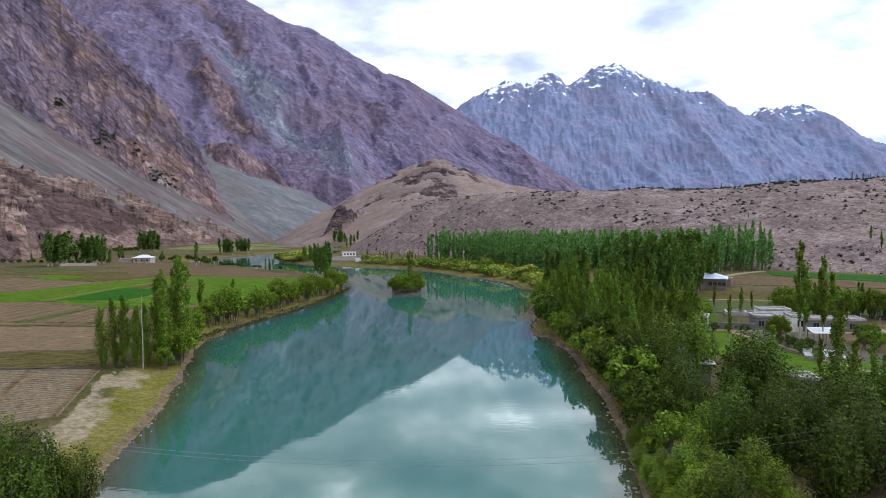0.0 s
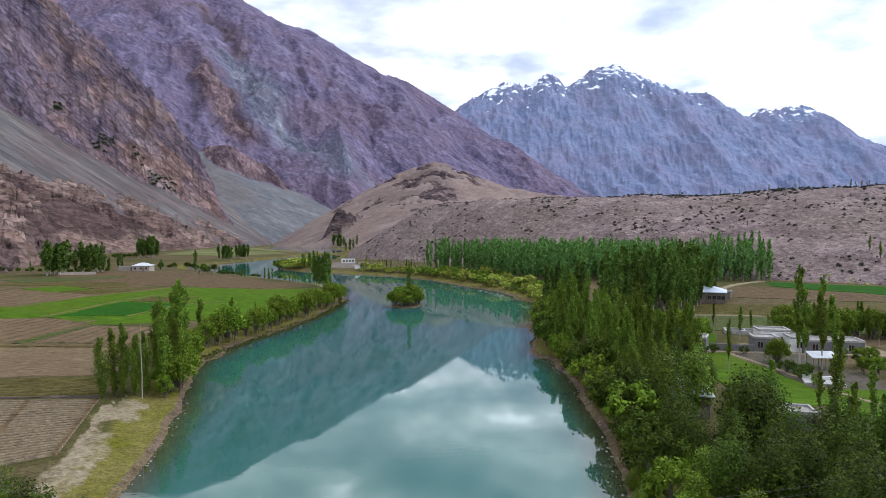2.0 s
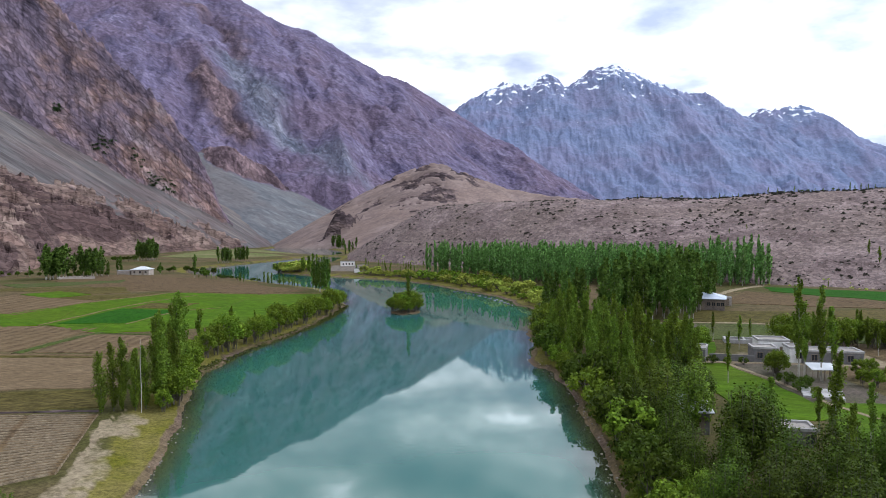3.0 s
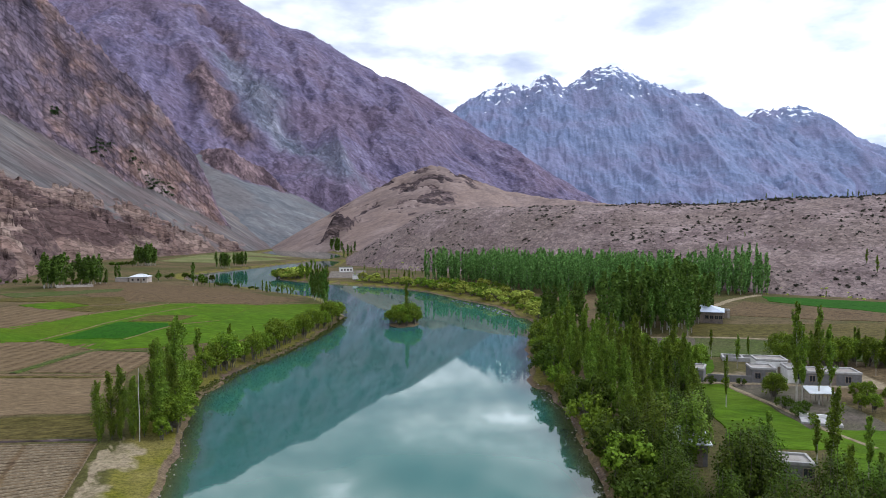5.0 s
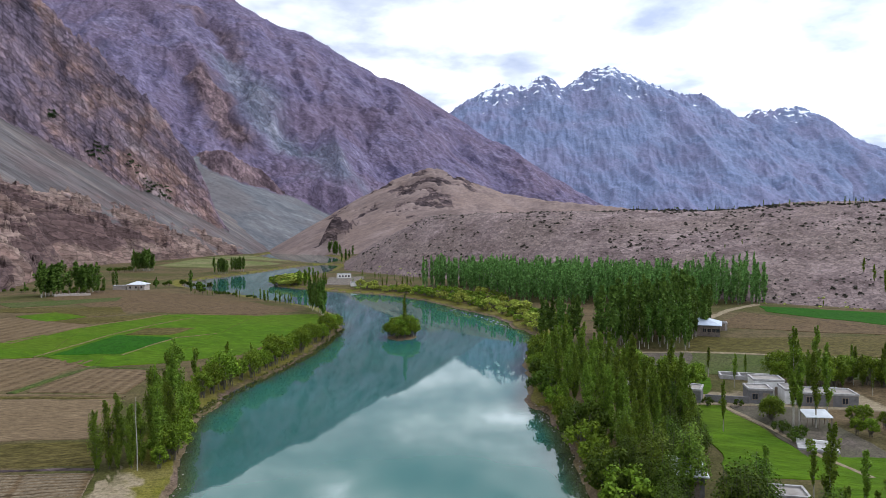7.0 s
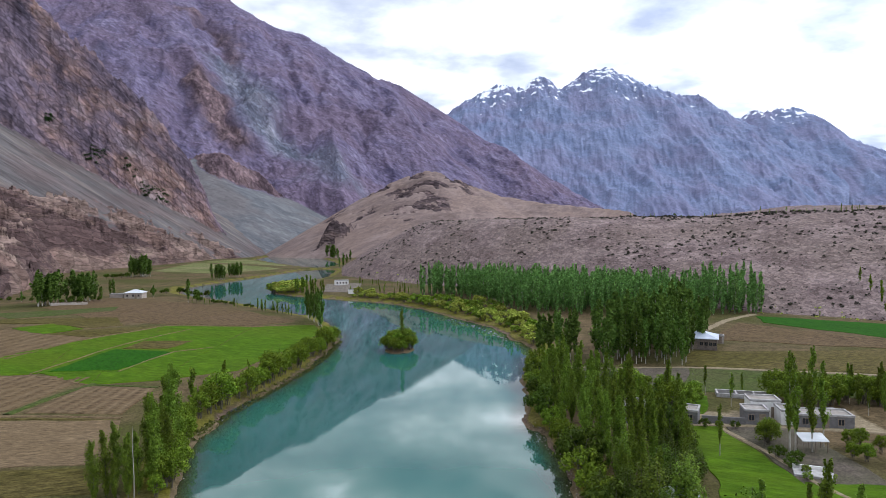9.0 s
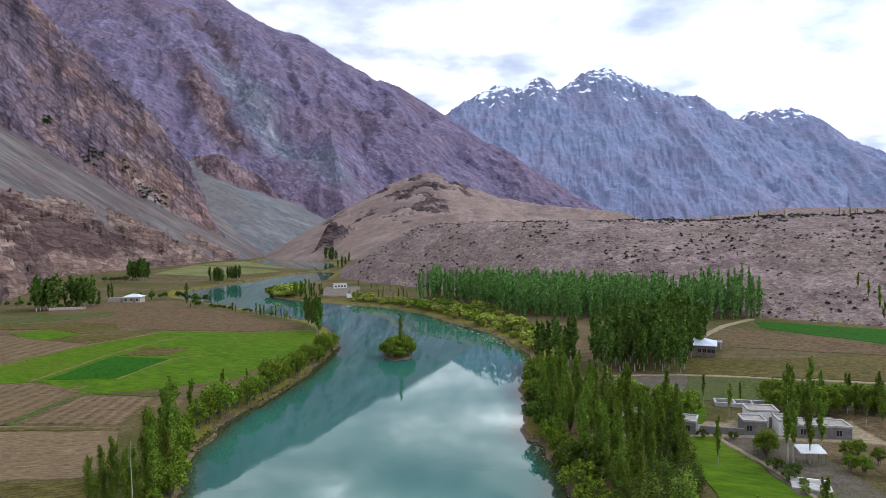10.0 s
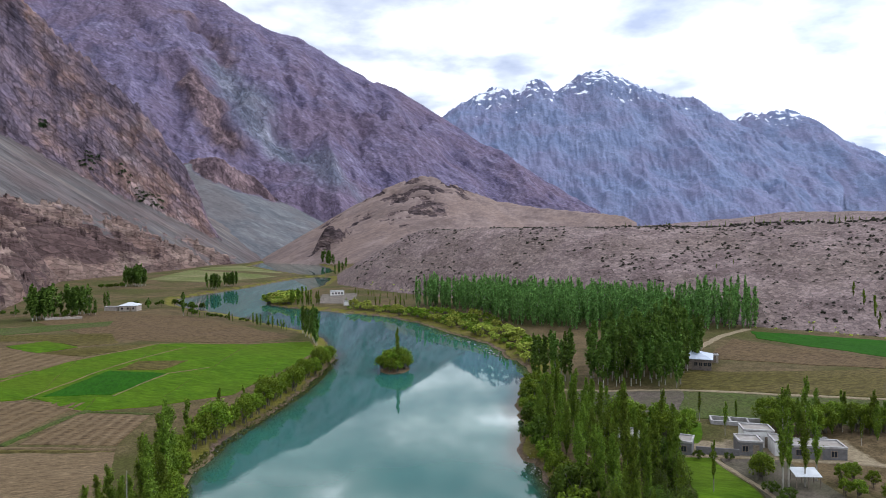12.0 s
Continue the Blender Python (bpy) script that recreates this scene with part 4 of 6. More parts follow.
            m = max(8, leaves // puffs)
            u = rng.normal(0, 1, (m, 3))
            u /= np.linalg.norm(u, axis=1, keepdims=True)
            pr = R * rng.uniform(0.24, 0.42)
            c = mid + u * pr * rng.uniform(0.45, 1.05, (m, 1)) * np.array([1, 1, 0.85])
            c[:, 2] = np.maximum(c[:, 2], 0.1)
            cents.append(c)
            outs.append(u)
    part("trunk", bm, bark, root)
    cents, outs = np.concatenate(cents), np.concatenate(outs)
    crown = new("crown", leaf_mesh("crown", cents, size * rng.uniform(0.6, 1.3, len(cents)), outs, rng, material, 1.6 if kind == "column" else 0.5))
    crown.parent = root
    root["tall"] = height
    return root


USED = set()


def plant(proto, x, y, height, label, group="", z=None, turn=None, wide=1.0, category="tree"):
    s = height / proto["tall"]
    m = Matrix.Translation((x, y, floor_z(x, y) if z is None else z)) @ Matrix.Rotation(random.uniform(0, 6.28) if turn is None else turn, 4, "Z") @ Matrix.Diagonal((s * wide, s * wide, s, 1))
    if proto.name in USED:
        ob = copy_thing(proto, m)
    else:
        USED.add(proto.name)
        ob = proto
        ob.matrix_basis = m
    return tagged(ob, label, category, group)


def pick(protos):
    return protos[random.randrange(len(protos))]


def along(pts, step, jitter=0.0):
    """Places along a line at about every step metres."""
    out, left_over = [], 0.0
    for (ax, ay), (bx, by) in zip(pts, pts[1:]):
        n = math.hypot(bx - ax, by - ay)
        t = left_over
        while t < n:
            out.append((ax + (bx - ax) * t / n + random.uniform(-jitter, jitter), ay + (by - ay) * t / n + random.uniform(-jitter, jitter)))
            t += step * random.uniform(0.75, 1.25)
        left_over = t - n
    return out


def within(poly, step, jitter=0.35):
    """Places spread over an outline."""
    px, py = np.array(poly).T
    x, y = np.meshgrid(np.arange(px.min(), px.max(), step), np.arange(py.min(), py.max(), step))
    rng = np.random.default_rng(len(poly) * 7 + x.size)
    x, y = (v.ravel() + rng.uniform(-jitter, jitter, x.size) * step for v in (x, y))
    ok = inside_distance(x, y, poly) > 0
    return [(float(a), float(b)) for a, b in zip(x[ok], y[ok])]


# ---- fields ----
def field(name, corners, material, label, lift=0.12, n=24, wave=0.0, rows=0, cross=0):
    """A field on four corners, following the ground, its edges dropping into it."""
    (ax, ay), (bx, by), (cx, cy), (dx, dy) = corners
    nu = nv = n
    eu, ev = (np.concatenate([[0, 0.004], np.linspace(0.01, 0.99, k - 4), [0.996, 1]]) for k in (nu, nv))
    if rows:
        eu = np.unique(np.concatenate([(np.arange(rows)[:, None] + np.array([0, 0.3, 0.4, 0.5, 0.6, 0.7])).ravel() / rows, [0.004, 0.996, 1.0]]))
        runs = max(cross, 4)
        ev = np.unique(np.concatenate([(np.arange(runs)[:, None] + np.array([0, 0.1, 0.2, 0.3, 0.4, 0.5, 0.6, 0.7, 0.8, 0.9, 0.95])).ravel() / runs, [0.004, 0.996, 1.0]]))
        nu, nv = len(eu), len(ev)
    u, v = np.meshgrid(eu, ev, indexing="ij")
    x = (ax * (1 - u) + bx * u) * (1 - v) + (dx * (1 - u) + cx * u) * v
    y = (ay * (1 - u) + by * u) * (1 - v) + (dy * (1 - u) + cy * u) * v
    edge = np.minimum(np.minimum(u, 1 - u), np.minimum(v, 1 - v))
    warp = 0.12 if rows else 0.5
    x = x + warp * fbm(x * 0.15, y * 0.15, 3, 81)
    y = y + warp * fbm(x * 0.15, y * 0.15, 3, 82)
    z = ground_height(x, y)[0] + lift + 0.05 * fbm(x * 0.12, y * 0.12, 3, 83)
    furrow = 0 * z
    if rows:
        fu = np.abs((u * rows) % 1 - 0.5)
        furrow = 1 - smooth(0.02, 0.30 if cross else 0.36, fu)
        if cross:
            furrow = np.maximum(furrow, 1 - smooth(0.01, 0.05, np.abs((v * cross) % 1 - 0.95)))
        z = z - wave * furrow
    z = np.where(edge <= 1e-9, z - lift - 0.15, z)
    me = bpy.data.meshes.new(name)
    me.from_pydata(np.stack([x, y, z], -1).reshape(-1, 3).tolist(), [],
                   [(i * nv + j, (i + 1) * nv + j, (i + 1) * nv + j + 1, i * nv + j + 1) for i in range(nu - 1) for j in range(nv - 1)])
    me.polygons.foreach_set("use_smooth", np.ones(len(me.polygons), bool))
    me.materials.append(material)
    if rows:
        me.attributes.new("furrow", "FLOAT", "POINT").data.foreach_set("value", furrow.astype(np.float32).ravel())
    ob = new(name, me)
    return tagged(ob, label, "field", kind="structure")


def ribbon(name, pts, width, material, label, lift=0.16):
    """A track or bank strip along a line."""
    fine = []
    for (ax, ay), (bx, by) in zip(pts, pts[1:]):
        n = max(2, int(math.hypot(bx - ax, by - ay) / 2))
        fine += [(ax + (bx - ax) * k / n, ay + (by - ay) * k / n) for k in range(n)]
    fine.append(pts[-1])
    vs, fs = [], []
    for k, (x, y) in enumerate(fine):
        x0, y0 = fine[max(k - 1, 0)]
        x1, y1 = fine[min(k + 1, len(fine) - 1)]
        L = math.hypot(x1 - x0, y1 - y0) + 1e-9
        nx, ny = -(y1 - y0) / L, (x1 - x0) / L
        w = width * (0.5 + 0.30 * noise.noise((x * 0.35, y * 0.35, 1)))
        for o, dz in ((-w - min(0.3, 0.5 * width), -0.25), (-w, 0), (w, 0), (w + min(0.3, 0.5 * width), -0.25)):
            px, py = x + nx * o, y + ny * o
            vs.append((px, py, floor_z(px, py) + lift + dz))
    for k in range(len(fine) - 1):
        for i in range(3):
            fs.append((4 * k + i, 4 * k + i + 1, 4 * k + 5 + i, 4 * k + 4 + i))
    me = bpy.data.meshes.new(name)
    me.from_pydata(vs, [], fs)
    me.materials.append(material)
    return tagged(new(name, me), label, "track", kind="structure")


def lines(a, label, material, rows, gap=0.15, lift=0.12, n=20):
    """Fields side by side between crossing lines."""
    for ((ax, ay), (bx, by)), ((cx, cy), (dx, dy)) in zip(rows, rows[1:]):
        L = math.hypot(cx - ax, cy - ay)
        e = gap / L
        field(a, [(ax, ay), (ax + (cx - ax) * (1 - e), ay + (cy - ay) * (1 - e)), (bx + (dx - bx) * (1 - e), by + (dy - by) * (1 - e)), (bx, by)], material, label, lift, n)


lines("field", "bright green young wheat field", WHEAT,
      [((-118, 163), (-130, 186)), ((-103, 169), (-118, 218)), ((-84, 157), (-103, 247)), ((-70, 161), (-69, 248)), ((-53, 172), (-48, 257)), ((-45, 207), (-41, 236))])
field("field", [(-102, 171), (-84, 173), (-80, 197), (-99, 201)], WHEAT_DARK, "darker green crop plot among the wheat", 0.22)
ribbon("track", [(-105, 168.5), (-101.5, 201.5), (-98, 217), (-90, 240)], 0.3, FALLOW_PALE, "pale raised bund across the wheat", 0.24)
ribbon("track", [(-83.5, 171), (-79.5, 197.5), (-70, 206)], 0.3, FALLOW_PALE, "pale raised bund across the wheat", 0.24)
ribbon("track", [(-118, 218), (-103, 247), (-69, 249), (-48, 257)], 0.5, FALLOW_PALE, "pale earth bund at the field's edge", 0.2)
ribbon("track", [(-130, 157), (-104, 167), (-84, 157)], 0.4, FALLOW_PALE, "pale earth bund at the field's edge", 0.2)
field("field", [(-97, 202), (-83, 201.5), (-80, 216), (-96, 214)], STUBBLE, "brownish bare plot within the green field", 0.24)
lines("field", "dry brown ploughed field", FALLOW, [((-190, 314), (-179, 361)), ((-143, 271), (-127, 339)), ((-104, 251), (-88, 302)), ((-71, 250), (-57, 267))])
field("field", [(-179, 273), (-146, 296), (-152, 313), (-198, 291)], MEADOW, "thin green crop strip beside ploughed earth", 0.16)
field("field", [(-190, 259), (-154, 257.5), (-134, 275), (-182, 272)], STUBBLE, "olive stubble strip", 0.15)
field("field", [(-154, 258), (-131, 244), (-120, 250), (-133, 274)], STUBBLE, "dull olive stubble plot", 0.15)
field("field", [(-160, 245.5), (-138.5, 229.5), (-130.5, 242), (-151, 257)], WHEAT, "small bright green plot", 0.16)
field("field", [(-166, 206), (-123, 187), (-118, 222), (-160, 243)], ROW_SOIL, "brown field in pale drilled rows", 0.14, wave=0.04, rows=9)
field("field", [(-137, 229.5), (-118, 224), (-103, 247), (-129, 241)], STUBBLE, "dark olive stubble at the wheat's edge", 0.15)
field("field", [(-126, 131.5), (-89, 135), (-87.2, 165), (-120, 167)], ROW_SOIL, "brown ploughed field with pale rows", 0.14, wave=0.04, rows=10)
field("field", [(-84.6, 133.4), (-64, 132.6), (-66.5, 154), (-83.6, 155)], ROW_SOIL, "brown ploughed plot with pale rows", 0.14, wave=0.04, rows=7)
ribbon("track", [(-83, 158), (-86, 145), (-87.5, 132.5)], 1.5, MEADOW, "grassy green bund between ploughed plots", 0.2)
ribbon("track", [(-83, 157), (-76, 155.6), (-66, 155)], 0.8, MEADOW, "grassy edge below the wheat", 0.2)
ribbon("track", [(-112, 130.6), (-87, 131.4), (-63, 130.2)], 0.5, FALLOW_PALE, "pale path across the fields", 0.22)
ribbon("track", [(-112, 129.2), (-87, 129.8), (-63, 128.8)], 0.9, STUBBLE, "grassy bank beside the path", 0.18)
field("field", [(-106, 100), (-52, 104), (-62, 128), (-106, 128)], FALLOW_PALE, "brown field with fine mottled tilth", 0.13)
field("field", [(-85, 91.4), (-49, 91.6), (-51, 102.5), (-95, 98)], STUBBLE, "thin dry grass strip", 0.13)
field("field", [(-56, 52), (-75, 88), (-47, 88.5), (-40.2, 67)], BED_SOIL, "pale earth field of narrow raised seed beds", 0.26, wave=0.12, rows=24, cross=3)
ribbon("track", [(-100, 89.5), (-70, 90), (-48, 90.3)], 0.8, DARK_ROCK, "dark irrigation ditch across the fields", 0.05)
field("field", [(39, 84), (54, 84), (52.6, 119.6), (46.6, 119.3)], WHEAT, "bright green wheat plot below the houses", 0.14)
field("field", [(46, 72), (70, 66), (72, 91), (54, 93)], WHEAT, "bright green wheat field beside the yard", 0.14)
field("field", [(123, 240), (146, 203), (190, 215), (129, 257)], WHEAT_DARK, "dark green crop field below the terrace", 0.14)
field("field", [(88, 206), (134, 187), (143, 199), (114, 240)], FALLOW, "brown harrowed field", 0.13)
field("field", [(66, 169.5), (113, 157), (134, 186), (74, 188)], STUBBLE, "dull olive field with tyre lines", 0.13)
field("field", [(57, 145), (97, 134), (112, 154), (66, 167)], MEADOW, "green meadow behind the houses", 0.13)
field("field", [(36, 128), (54, 128), (60, 140), (42, 150)], WHEAT, "lush green kitchen plot", 0.14)
field("yard", [(53.5, 92), (66, 90), (66, 118), (54, 119)], YARD, "bare brown yard below the houses", 0.12)
field("yard", [(34, 152), (62, 147), (66, 168), (38, 170)], YARD, "trodden brown ground before the poplar wood", 0.12)
field("gravel_flat", [(-68, 394), (-44, 386), (-50, 440), (-74, 446)], GRAVEL, "pale gravel flat beside the white house", 0.2)
field("far_meadow", [(-260, 600), (-190, 560), (-150, 640), (-280, 760)], FAR_MEADOW, "green and tan meadow across the water", 0.14)
field("far_meadow", [(-280, 770), (-152, 690), (-184, 752), (-256, 880)], FAR_MEADOW, "dry olive flat beyond the lake", 0.14)
ribbon("track", [(88, 200), (91, 220), (112, 246), (131, 263)], 2.4, TRACK, "pale dirt track beside the wood")
ribbon("track", [(36, 172), (50, 170), (66, 168.5), (112, 155.5), (150, 142)], 1.4, TRACK, "narrow pale path between the fields")
ribbon("track", [(30, 121.5), (46, 121), (58, 119.6), (82, 113), (110, 104)], 1.2, TRACK, "pale lane along the yard walls")
ribbon("track", [(53, 119), (54.9, 104), (55.4, 92), (57.5, 84)], 0.8, TRACK, "field edge path")

# ---- trees: prototypes ----
NEAR_POPLAR = [make_tree("column", "poplar", 14, 5200, 0.28, 100 + k, POPLAR_LEAF, BARK, 1.4 + 0.25 * k, 0.06, 34) for k in range(3)]
TALL_POPLAR = [make_tree("column", "poplar", 15, 2600, 0.30, 110 + k, POPLAR_LEAF, PALE_BARK, 0.78 + 0.12 * k, 0.28, 22) for k in range(3)]
LIGHT_POPLAR = [make_tree("column", "poplar", 17, 430, 0.92, 125 + k, PLANT_LEAF, (BARK, BARK, PALE_BARK, BARK)[k], 0.98 + 0.14 * k, 0.06, 16) for k in range(4)]
BELT_POPLAR = [make_tree("column", "poplar", 14, 3400, 0.34, 105 + k, POPLAR_LEAF, BARK, 1.1 + 0.25 * k, 0.06, 30) for k in range(3)]
WOOD_POPLAR = [make_tree("column", "poplar", 17, 800, 0.85, 120 + k, DARK_LEAF, PALE_BARK, 1.3 + 0.15 * k, 0.17, 16) for k in range(4)]
FAR_POPLAR = [make_tree("column", "poplar", 15, 380, 1.1, 130 + k, POPLAR_LEAF, BARK, 1.4 + 0.3 * k, 0.08, 12) for k in range(2)]
NEAR_DOME = [make_tree("plume", "broadleaf_tree", 9, 5200, 0.31, 140 + k, (ROUND_LEAF, WILLOW_LEAF, POPLAR_LEAF, ROUND_LEAF)[k], BARK, (3.0, 3.2, 2.5, 3.4)[k], puffs=(44, 52, 38, 56)[k]) for k in range(4)]
MID_DOME = [make_tree("bush", "willow", 7, 2700, 0.36, 150 + k, WILLOW_LEAF, BARK, (3.0, 2.6, 3.3)[k], puffs=(26, 18, 30)[k]) for k in range(3)]
FAR_DOME = [make_tree("dome", "broadleaf_tree", 7, 420, 0.95, 160 + k, ROUND_LEAF, BARK, 3.2, puffs=12) for k in range(2)]
BUSH = [make_tree("bush", "shrub", 3.2, 420, 0.46, 170 + k, (SCRUB_LEAF, SCRUB_LEAF, WILLOW_LEAF, POPLAR_LEAF)[k], BARK, (2.1, 1.7, 1.9, 1.4)[k], puffs=11) for k in range(4)]
GREEN_BUSH = [make_tree("bush", "shrub", 3.0, 1500, 0.23, 180 + k, (ROUND_LEAF, WILLOW_LEAF)[k], BARK, 1.9, puffs=12) for k in range(2)]

random.seed(5)
# clump at the path's end on the west shore
for x, y, h in ((-47.2, 89.5, 8.5), (-46.0, 90.5, 9.5), (-44.8, 90.4, 10), (-43.2, 91, 14.2), (-42.4, 92.5, 13.2), (-40.6, 93.6, 13), (-41.6, 96, 15), (-40.4, 98.5, 15.6), (-41.8, 100, 15.4),
                (-43, 98, 13), (-42.9, 102.5, 17.4), (-43.8, 105, 17.8), (-44.5, 108, 17.2), (-42.6, 104.6, 17.0), (-43.6, 107.4, 17.6), (-44.6, 111, 16.6), (-44.6, 101, 13.5), (-45.6, 110, 14), (-46.5, 94, 10.5), (-44.6, 93.5, 12)):
    plant(pick(NEAR_POPLAR), x, y, h, "slender green poplar in a clump on the shore", "west shore poplars")
for x, y, h in ((-40.4, 95, 5.5), (-41.2, 101.5, 6.2), (-43.8, 108, 6.8), (-45.8, 112.5, 6), (-47.5, 116, 5.2), (-47.4, 121, 7.5), (-48.4, 126, 6), (-39.8, 92.2, 4.6), (-39.6, 96.5, 6.4), (-40.6, 99.5, 7.4), (-42.2, 105, 7.6), (-44.0, 113.5, 8), (-45.4, 118, 7)):
    plant(pick(MID_DOME), x, y, h, "bushy light green willow at the water's edge", "west shore willows")
for x, y in along([(-47.6, 131), (-46, 142), (-43.4, 155), (-40.6, 168), (-38, 185), (-36, 205), (-35.4, 224)], 3.7, 0.9):
    plant(pick(MID_DOME), x + 0.6, y, random.uniform(5.8, 9.4), "round light green willow in a shoreline row", "west shore willows")
for x, y in along([(-49, 134), (-45, 160), (-41, 190)], 13, 0.6):
    plant(pick(FAR_POPLAR), x - 1, y, random.uniform(8, 11), "young poplar standing above the willows", "west shore poplars")
for x, y in along([(-43, 246), (-48, 262), (-56, 279)], 3.2, 1.0):
    plant(pick(WOOD_POPLAR), x, y, random.uniform(12, 15), "tall dark poplar in a tight row on the point", "point poplars")
for x, y in along([(-126, 338), (-108, 329), (-88, 313), (-73, 297), (-63, 286)], 2.7, 1.2):
    if random.random() < 0.6:
        plant(pick(FAR_POPLAR), x, y, random.uniform(5, 10), "small poplar along the field edge", "field edge poplars")
    else:
        plant(pick(FAR_DOME), x, y, random.uniform(3.5, 5), "small round tree along the field edge", "field edge trees")
plant(WOOD_POPLAR[0], -129, 340, 17, "single tall poplar by the far house", wide=1.2)
FAR_GROVES = []
for x, y in within([(-198.5, 317), (-187, 318.5), (-188, 331), (-199, 329)], 2.9):
    FAR_GROVES.append((x, y, random.uniform(12, 17.5), 1.6))
for x, y in within([(-193, 340), (-180.5, 338.5), (-180, 348), (-193, 350)], 2.8):
    FAR_GROVES.append((x, y, random.uniform(12, 16.5), 1.4))
for x, y, h in ((-185, 323, 5.4), (-182, 325, 5.0), (-178.5, 327, 5.6), (-180, 331, 6), (-176, 335, 6), (-187.5, 334, 5.5), (-173.5, 337, 5), (-184, 330, 6.5)):
    plant(pick(FAR_DOME), x, y, h, "round dark tree behind a stone wall", "west grove trees")
for x, y, h in ((-178, 341, 11), (-175.2, 341.5, 10.5), (-184, 369, 13), (-183, 371, 11.5), (-215, 339, 8), (-161, 372, 8)):
    plant(pick(WOOD_POPLAR), x, y, h, "slim dark poplar standing by itself near the grove", "west grove poplars", wide=1.2)
for x, y in along([(-250, 345), (-215, 340), (-205, 338)], 5, 2):
    plant(pick(FAR_DOME), x, y, random.uniform(4, 6), "small orchard tree below the slope", "orchard trees")
for x, y in along([(-172, 374), (-160, 384), (-148, 388), (-138, 374), (-128, 366)], 3.6, 2):
    plant(pick(FAR_DOME), x, y, random.uniform(5, 8), "round tree by the far house", "far house trees")
for x, y in within([(-247, 524), (-229, 522), (-230, 534), (-246, 536)], 3.0):
    FAR_GROVES.append((x, y, random.uniform(13, 18.5), 1.3))
for x, y in along([(-250, 497), (-237, 506)], 3.2, 1.0):
    plant(pick(FAR_DOME), x, y, random.uniform(7, 9), "round light tree at the foot of the slope", "slope foot trees")
for x, y in within([(-173, 502), (-163, 504), (-163, 512), (-172, 510)], 2.4):
    FAR_GROVES.append((x, y, random.uniform(9.5, 13), 1.3))
for x, y in within([(-171, 530), (-157, 530), (-157, 536), (-170, 536)], 2.4):
    FAR_GROVES.append((x, y, random.uniform(10, 12.5), 1.3))
for x, y in along([(-94, 648), (-82, 660)], 4, 1):
    plant(pick(WOOD_POPLAR), x, y, random.uniform(13, 16), "poplar below the terrace", "far shore poplars", wide=1.4)
POND_WOOD = [(x, y, random.uniform(10, 19), 1.4) for x, y in within([(-172, 960), (-158, 930), (-136, 850), (-124, 850), (-148, 950)], 7)] + [(x, y, random.uniform(10, 18), 1.3) for x, y in within([(-250, 1122), (-214, 1088), (-205, 1096), (-240, 1135)], 9)]
for x, y in along([(-84, 391), (-78, 388), (-70, 386), (-66, 388)], 2.2, 1.0):
    plant(pick(FAR_POPLAR), x, y, random.uniform(13, 19), "tall bright poplar on the gravel spit", "spit poplars")
for x, y in within([(-103, 405), (-92, 395), (-84, 392), (-90, 440), (-104, 450)], 4.5):
    plant(pick(BUSH), x, y, random.uniform(3, 4.5), "yellow-green scrub on the spit", "spit scrub", category="shrub", wide=1.3)

# island
ISLE = (-11.3, 207)


def islet():
    bm = bmesh.new()
    bmesh.ops.create_icosphere(bm, subdivisions=3, radius=1)
    for v in bm.verts:
        k = 1 + 0.18 * noise.noise(v.co * 2.1)
        v.co = Vector((v.co.x * 4.6 * k, v.co.y * 6.0 * k, max(-1.2, v.co.z * 0.6 + 0.12 * noise.noise(v.co * 7))))
    me = bpy.data.meshes.new("islet")
    bm.to_mesh(me); bm.free()
    me.materials.append(SHORE)
    ob = new("islet", me)
    ob.location = (*ISLE, 0)
    return tagged(ob, "small muddy islet in the lake", "islet", kind="structure")


islet()
for dx, dy, h, p in ((-3.2, -1, 5.4, 1), (-1.0, -4.2, 4.2, 2), (1.2, -4.6, 4.0, 0), (3.2, -1.5, 5.2, 1), (-2.2, 2.6, 6.4, 0), (2.2, 2.2, 6.2, 2), (0, 0, 6.6, 1), (-4.2, 1, 4.2, 2), (4.2, 1.2, 4.4, 0), (0, 4.2, 5.6, 2)):
    plant(MID_DOME[p], ISLE[0] + dx, ISLE[1] + dy, h * 1.25, "yellow-green willow crowding the islet", "islet willows", z=0.2, wide=1.1)
plant(NEAR_POPLAR[0], ISLE[0] + 0.9, ISLE[1] - 0.5, 14.2, "lone poplar rising from the islet", z=0.6, wide=0.8)

